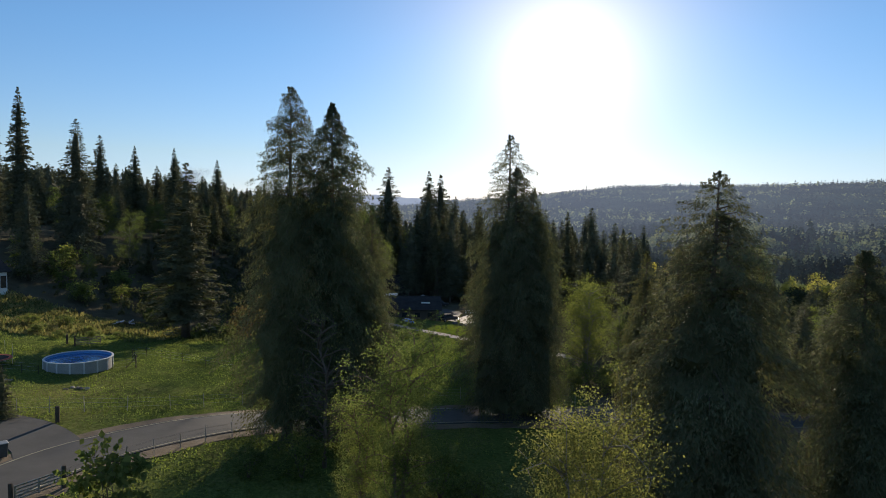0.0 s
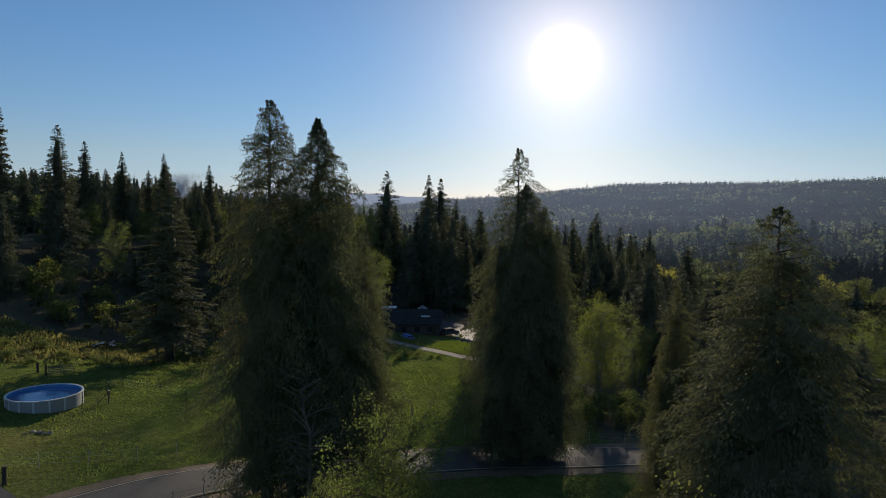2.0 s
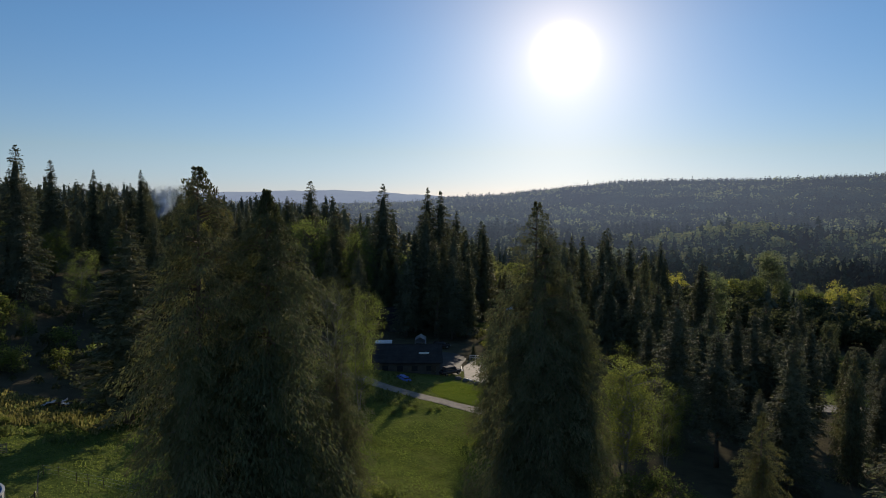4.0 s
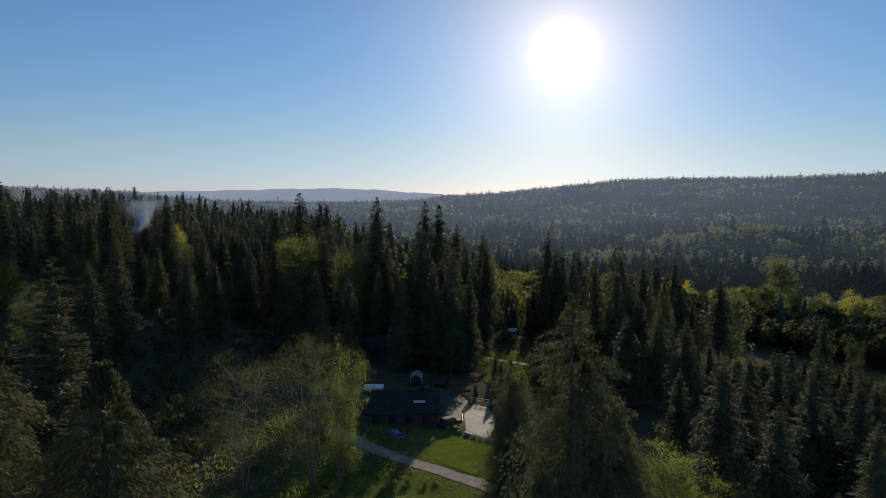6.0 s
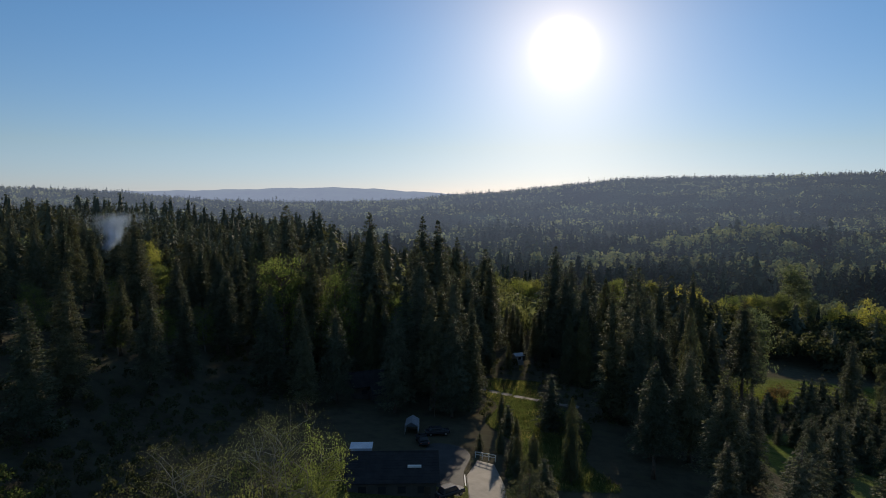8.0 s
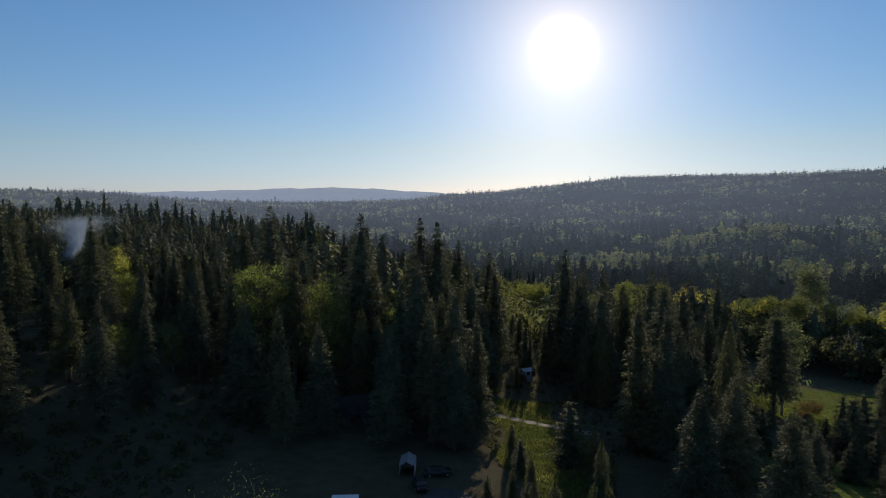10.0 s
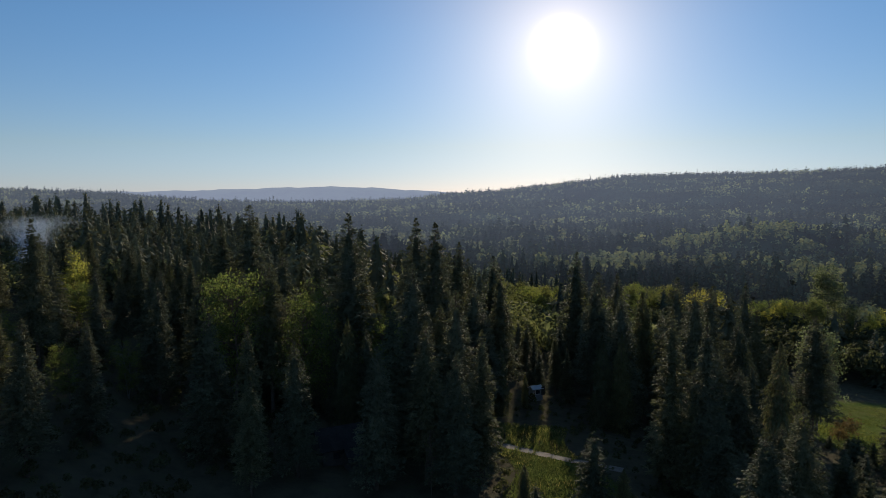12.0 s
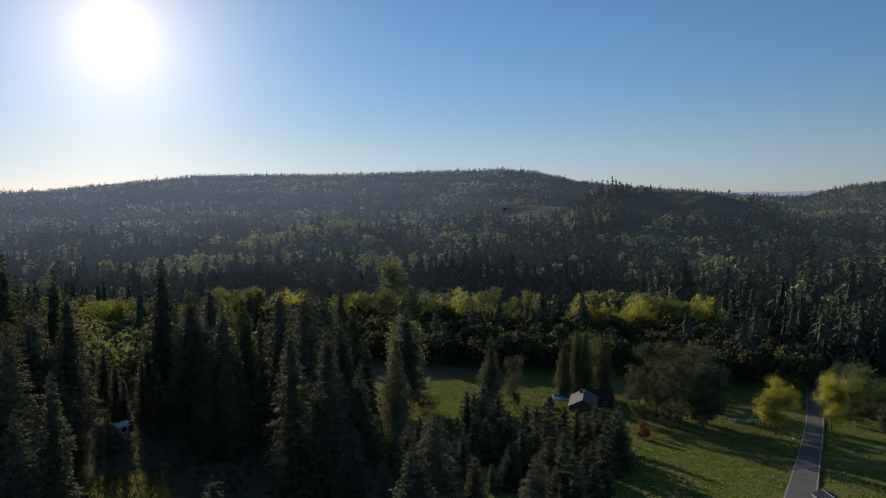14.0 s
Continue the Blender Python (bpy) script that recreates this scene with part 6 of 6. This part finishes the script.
def carport(x, y, turn):
    c = thing("carport_tent", pose(x, y, gz(x, y), 0, 0, turn), "white fabric carport tent with a gabled top", "tent")
    w, ln, e, p = 1.2, 4.4, 1.7, 2.4
    for s in (-1, 1):
        bm = bmesh.new()
        n = 8
        rows = []
        for k in range(n + 1):
            yy = ln * k / n
            sag = 0.05 * math.sin(math.pi * (k % 2))
            rows.append([bm.verts.new((0, yy, p - sag)), bm.verts.new((s * w * 0.5, yy, (p + e) / 2 - 0.04 - sag)), bm.verts.new((s * w, yy, e)), bm.verts.new((s * (w + 0.03), yy, e - 0.3))])
        for k in range(n):
            for q in range(3):
                bm.faces.new((rows[k][q], rows[k + 1][q], rows[k + 1][q + 1], rows[k][q + 1]))
        bmesh.ops.solidify(bm, geom=bm.faces[:], thickness=0.02)
        part("roof_sheet", bm, FABRIC, c, "white roof fabric")
        part("side_sheet", one_box(s * w - 0.015, 0.05, 0.05, s * w + 0.015, ln - 0.05, e - 0.28), FABRIC, c)
        for yy in (0.0, ln / 2, ln - 0.06):
            part("leg", one_box(s * w * 0.985 - 0.03, yy, 0, s * w * 0.985 + 0.03, yy + 0.06, e), STEEL, c)
    bm = bmesh.new()
    for vs in (((-w, ln, 0.05), (w, ln, 0.05), (w, ln, e), (0, ln, p - 0.06), (-w, ln, e)),):
        bm.faces.new([bm.verts.new(v) for v in vs])
    bmesh.ops.solidify(bm, geom=bm.faces[:], thickness=0.02)
    part("back_sheet", bm, FABRIC, c)


carport(0.4, 190.6, -4)


def car(x, y, turn, paint, label, name="car", ln=4.5, tall=1.5):
    c = thing(name, pose(x, y, gz(x, y) + 0.06, 0, 0, turn), label, "car")
    w = 0.88
    bm = one_box(-ln / 2, -w, 0.32, ln / 2, w, 0.92, 0.12)
    part("body", bm, paint, c)
    bm = one_box(-ln * 0.36, -w * 0.9, 0.9, ln * 0.26, w * 0.9, tall, 0.1)
    for v in bm.verts:
        if v.co.z > 1.2:
            v.co.x = v.co.x * 0.76 - 0.08
            v.co.y *= 0.86
    cab = part("cabin", bm, paint, c)
    for s in (-1, 1):
        part("side_window", one_box(-ln * 0.26, s * w * 0.86 - 0.02, 1.0, ln * 0.15, s * w * 0.86 + 0.02, tall - 0.12, 0.01), GLASS, cab)
    part("windscreen", box(bmesh.new(), -0.02, -w * 0.75, 0, 0.02, w * 0.75, 0.55, 0.0, pose(ln * 0.25, 0, 0.96, 0, -38, 0)), GLASS, cab)
    part("rear_window", box(bmesh.new(), -0.02, -w * 0.75, 0, 0.02, w * 0.75, 0.5, 0.0, pose(-ln * 0.35, 0, 0.98, 0, 32, 0)), GLASS, cab)
    for sx in (-0.31, 0.31):
        for s in (-1, 1):
            v, f = tube([(sx * ln, s * (w - 0.2), 0.32), (sx * ln, s * (w + 0.01), 0.32)], [0.32, 0.32], 16)
            o = part_mesh("wheel", mesh_of("wheel", v, f, RUBBER), c)
            v, f = tube([(sx * ln, s * (w + 0.005), 0.32), (sx * ln, s * (w + 0.02), 0.32)], [0.19, 0.18], 12)
            part_mesh("rim", mesh_of("rim", v, f, STEEL), o)
    for s in (-1, 1):
        part("headlight", one_box(ln / 2 - 0.05, s * 0.62 - 0.16, 0.62, ln / 2 + 0.015, s * 0.62 + 0.16, 0.76, 0.01), WHITE_PAINT, c)
        part("tail_light", one_box(-ln / 2 - 0.015, s * 0.66 - 0.12, 0.64, -ln / 2 + 0.05, s * 0.66 + 0.12, 0.8, 0.01), RED_PAD, c)


car(6.0, 163.6, 35, CAR_DARK, "dark parked car beside the lawn", tall=1.6)
car(5.2, 191.8, 10, CAR_DARK, "dark parked car in the shaded yard")
car(2.4, 186.4, 100, CAR_DARK, "dark parked car beside the carport tent")


def tarp(x, y, turn):
    t = thing("tarp_cover", pose(x, y, gz(x, y), 0, 0, turn), "crumpled blue tarp over a low stack", "tarp")
    bm = bmesh.new()
    bmesh.ops.create_grid(bm, x_segments=16, y_segments=10, size=0.5)
    for v in bm.verts:
        e = max(abs(v.co.x), abs(v.co.y)) * 2
        v.co.z = 0.7 * (1 - e ** 4) + 0.06 * math.sin(v.co.x * 17) * math.cos(v.co.y * 13) + RNG.normal(0, 0.02)
    bmesh.ops.transform(bm, matrix=Matrix.Diagonal((3.6, 1.5, 1, 1)), verts=bm.verts)
    bmesh.ops.solidify(bm, geom=bm.faces[:], thickness=0.03)
    part("sheet", bm, BLUE_TARP, t)
    part("stack", one_box(-1.5, -0.55, 0, 1.5, 0.55, 0.55, 0.03), DARK_WOOD, t)


tarp(-2.8, 157.2, -62)


def boulder(x, y, r, seed, label, group):
    b = thing("boulder", pose(x, y, gz(x, y) + 0.05, 0, 0, seed * 57), label, "boulder", group)
    g = np.random.default_rng(seed)
    bm = bmesh.new()
    bmesh.ops.create_icosphere(bm, subdivisions=3, radius=r)
    o = Vector(g.uniform(0, 50, 3))
    for v in bm.verts:
        v.co *= 1 + 0.38 * noise.noise(v.co / r * 1.1 + o) + 0.1 * noise.noise(v.co / r * 4 + o)
        v.co.z *= 0.68
    part("stone", bm, ROCK, b, smooth=True)


# dark low bushes, given the shape and surface of boulders
for k, (x, y) in enumerate(((8.6, 158.9), (9.7, 157.8), (10.6, 156.9), (11.7, 156.2), (7.4, 160.4))):
    boulder(x, y, RNG.uniform(0.45, 0.7), k + 3, "dark rounded bush edging the lawn and apron, modelled as a boulder", "boulders by the lawn")


def apron_edge(a, b, name, h, mat, label):
    """A low edge along the apron: a kerb, or rails on short posts."""
    z = gz(*a)
    e = thing(name, pose(a[0], a[1], z + 0.06, 0, 0, math.degrees(math.atan2(b[1] - a[1], b[0] - a[0]))), label, name.replace("_", " "))
    ln = math.hypot(b[0] - a[0], b[1] - a[1])
    if name == "kerb":
        part("stone", one_box(0, -0.1, -0.1, ln, 0.1, h, 0.02), mat, e)
        return
    for k in range(4):
        part("post", one_box(ln * k / 3 - 0.06, -0.06, -0.2, ln * k / 3 + 0.06, 0.06, h, 0.01), mat, e)
    for z0 in (h * 0.45, h - 0.12):
        part("rail", one_box(-0.1, 0.06, z0, ln + 0.1, 0.11, z0 + 0.12, 0.01), mat, e)


apron_edge((8.8, 172.3), (8.45, 161.4), "kerb", 0.16, WHITE_PAINT, "white-painted kerb along the parking apron")
apron_edge((8.5, 161.1), (9.8, 159.4), "kerb", 0.16, WHITE_PAINT, "short white-painted kerb at the apron's corner")
apron_edge((11.3, 181.3), (14.5, 179.6), "rail_fence", 1.0, WHITE_PAINT, "low white two-rail fence behind the apron")
for k, (x, y, h) in enumerate(((16.4, 161, 4.4), (17.0, 165, 6.2), (16.8, 169.5, 5.0), (17.2, 174, 7.0), (17.2, 178.5, 5.6), (15.8, 184, 4.8), (12.4, 185.5, 3.2), (19.4, 171.5, 8.0), (19.6, 163, 7.6), (19.0, 186, 6.0), (18.6, 194, 6.5), (18.4, 203, 6.0), (30.5, 190, 7.5), (31.5, 198, 8.0))):
    tree("cedar_m" if k % 2 else "young_fir", x, y, None, "yard_cedar", "dark young evergreen beside the parking apron and clearing", "tree", "evergreens by the apron", height=h, wide=1.5 if k % 2 else 1.2)

# a low rail fence and pole line of the clearing
for k, (x, y) in enumerate(((19.5, 232.5), (22.5, 231), (25.5, 229.6), (28.5, 228.2))):
    round_post(x, y, 1.1, 0.08, "short weathered post beside the farm track", k * 40)

# ---- valley things ----
gable_house(187.5, 284.5, 38, 13.5, 9.0, 3.0, 2.3, SIDING_DARK, SHINGLE_GREY, "single-storey house with a pale grey shingle roof", windows=4, chimney=True)
gable_house(199, 288, -38, 10, 7.5, 3.4, 2.6, SIDING_DARK, SHINGLE_DARK, "rear wing with a dark shingle roof", "house_wing", windows=2)
round_pool(194.5, 301.5, 3.7, 1.3, POOL_TEAL, "round above-ground pool with pale turquoise water", POOL_TEAL, "turquoise")
tri = gable_house(176.5, 291, 50, 4.5, 3.5, 2.2, 1.0, DARK_WOOD, SHINGLE_DARK, "dark wooden garden shed by the pool", "garden_shed", windows=1, over=0.2)


def rail_fence(x0, y0, x1, y1, n, label):
    f = thing("rail_fence", pose(x0, y0, gz(x0, y0)), label, "fence")
    o = Vector((x0, y0, gz(x0, y0)))
    P = [Vector((x0 + (x1 - x0) * k / n, y0 + (y1 - y0) * k / n, 0)) for k in range(n + 1)]
    for p in P:
        p.z = gz(p.x, p.y)
    for p in P:
        q = p - o
        part("post", one_box(q.x - 0.09, q.y - 0.09, q.z - 0.2, q.x + 0.09, q.y + 0.09, q.z + 1.35, 0.01), WHITE_PAINT, f)
    for a, b in zip(P[:-1], P[1:]):
        for z in (0.45, 0.85, 1.22):
            v, g = tube([tuple(a - o + Vector((0, 0, z))), tuple(b - o + Vector((0, 0, z)))], [0.07, 0.07], 4)
            part_mesh("rail", mesh_of("rail", v, g, WHITE_PAINT), f)


rail_fence(223.5, 250.0, 232.5, 242.6, 5, "white three-rail board fence behind the field")
gable_house(352, 262, 30, 7, 5.5, 3.6, 1.8, WHITE_PAINT, METAL_ROOF, "small white building beside the valley road", "outbuilding", windows=1)


def ribbed_shed(x, y, turn, top):
    base = top - gz(x, y) - 0.8
    s = gable_house(x, y, turn, 3.6, 3.6, base, 0.8, SIDING_GREY, METAL_ROOF, "shed with a ribbed pale metal roof by the road", "metal_shed", windows=0, door=False, over=0.3)
    ang = math.atan2(0.8, 1.8)
    for sgn in (-1, 1):
        m = Matrix.Translation((0, 0, base + 0.8)) @ Matrix.Rotation(-sgn * ang, 4, "X")
        y0, y1 = (0, 2.25) if sgn > 0 else (-2.25, 0)
        for k in range(10):
            xx = -2.05 + k * 0.44
            part("roof_rib", box(bmesh.new(), xx, y0, 0.16, xx + 0.12, y1, 0.24, 0.0, m), DARK_WOOD, s)


ribbed_shed(140.6, 180.4, 55, -22.6)
for x, y, h in ((262, 226, 15), (271, 231, 17), (256, 213, 12), (280, 228, 16), (290, 236, 18), (266, 216, 13), (300, 246, 18), (285, 244, 17), (310, 262, 18), (322, 272, 19)):
    tree(("pine_round", "maple_green")[int(x) % 2], x, y, None, "roadside_tree", "dull green tree standing beside the valley road", "tree", "trees by the valley road", height=h, wide=0.8)


def mail_box(x, y):
    b = thing("mailbox", pose(x, y, gz(x, y), 0, 0, -25), "pale mailbox on a wooden post by the road", "mailbox")
    part("post", one_box(-0.06, -0.06, -0.2, 0.06, 0.06, 1.0, 0.01), WOOD, b)
    part("box", one_box(-0.25, -0.45, 1.0, 0.25, 0.45, 1.45, 0.08), WHITE_PAINT, b)


mail_box(213.5, 222.6)
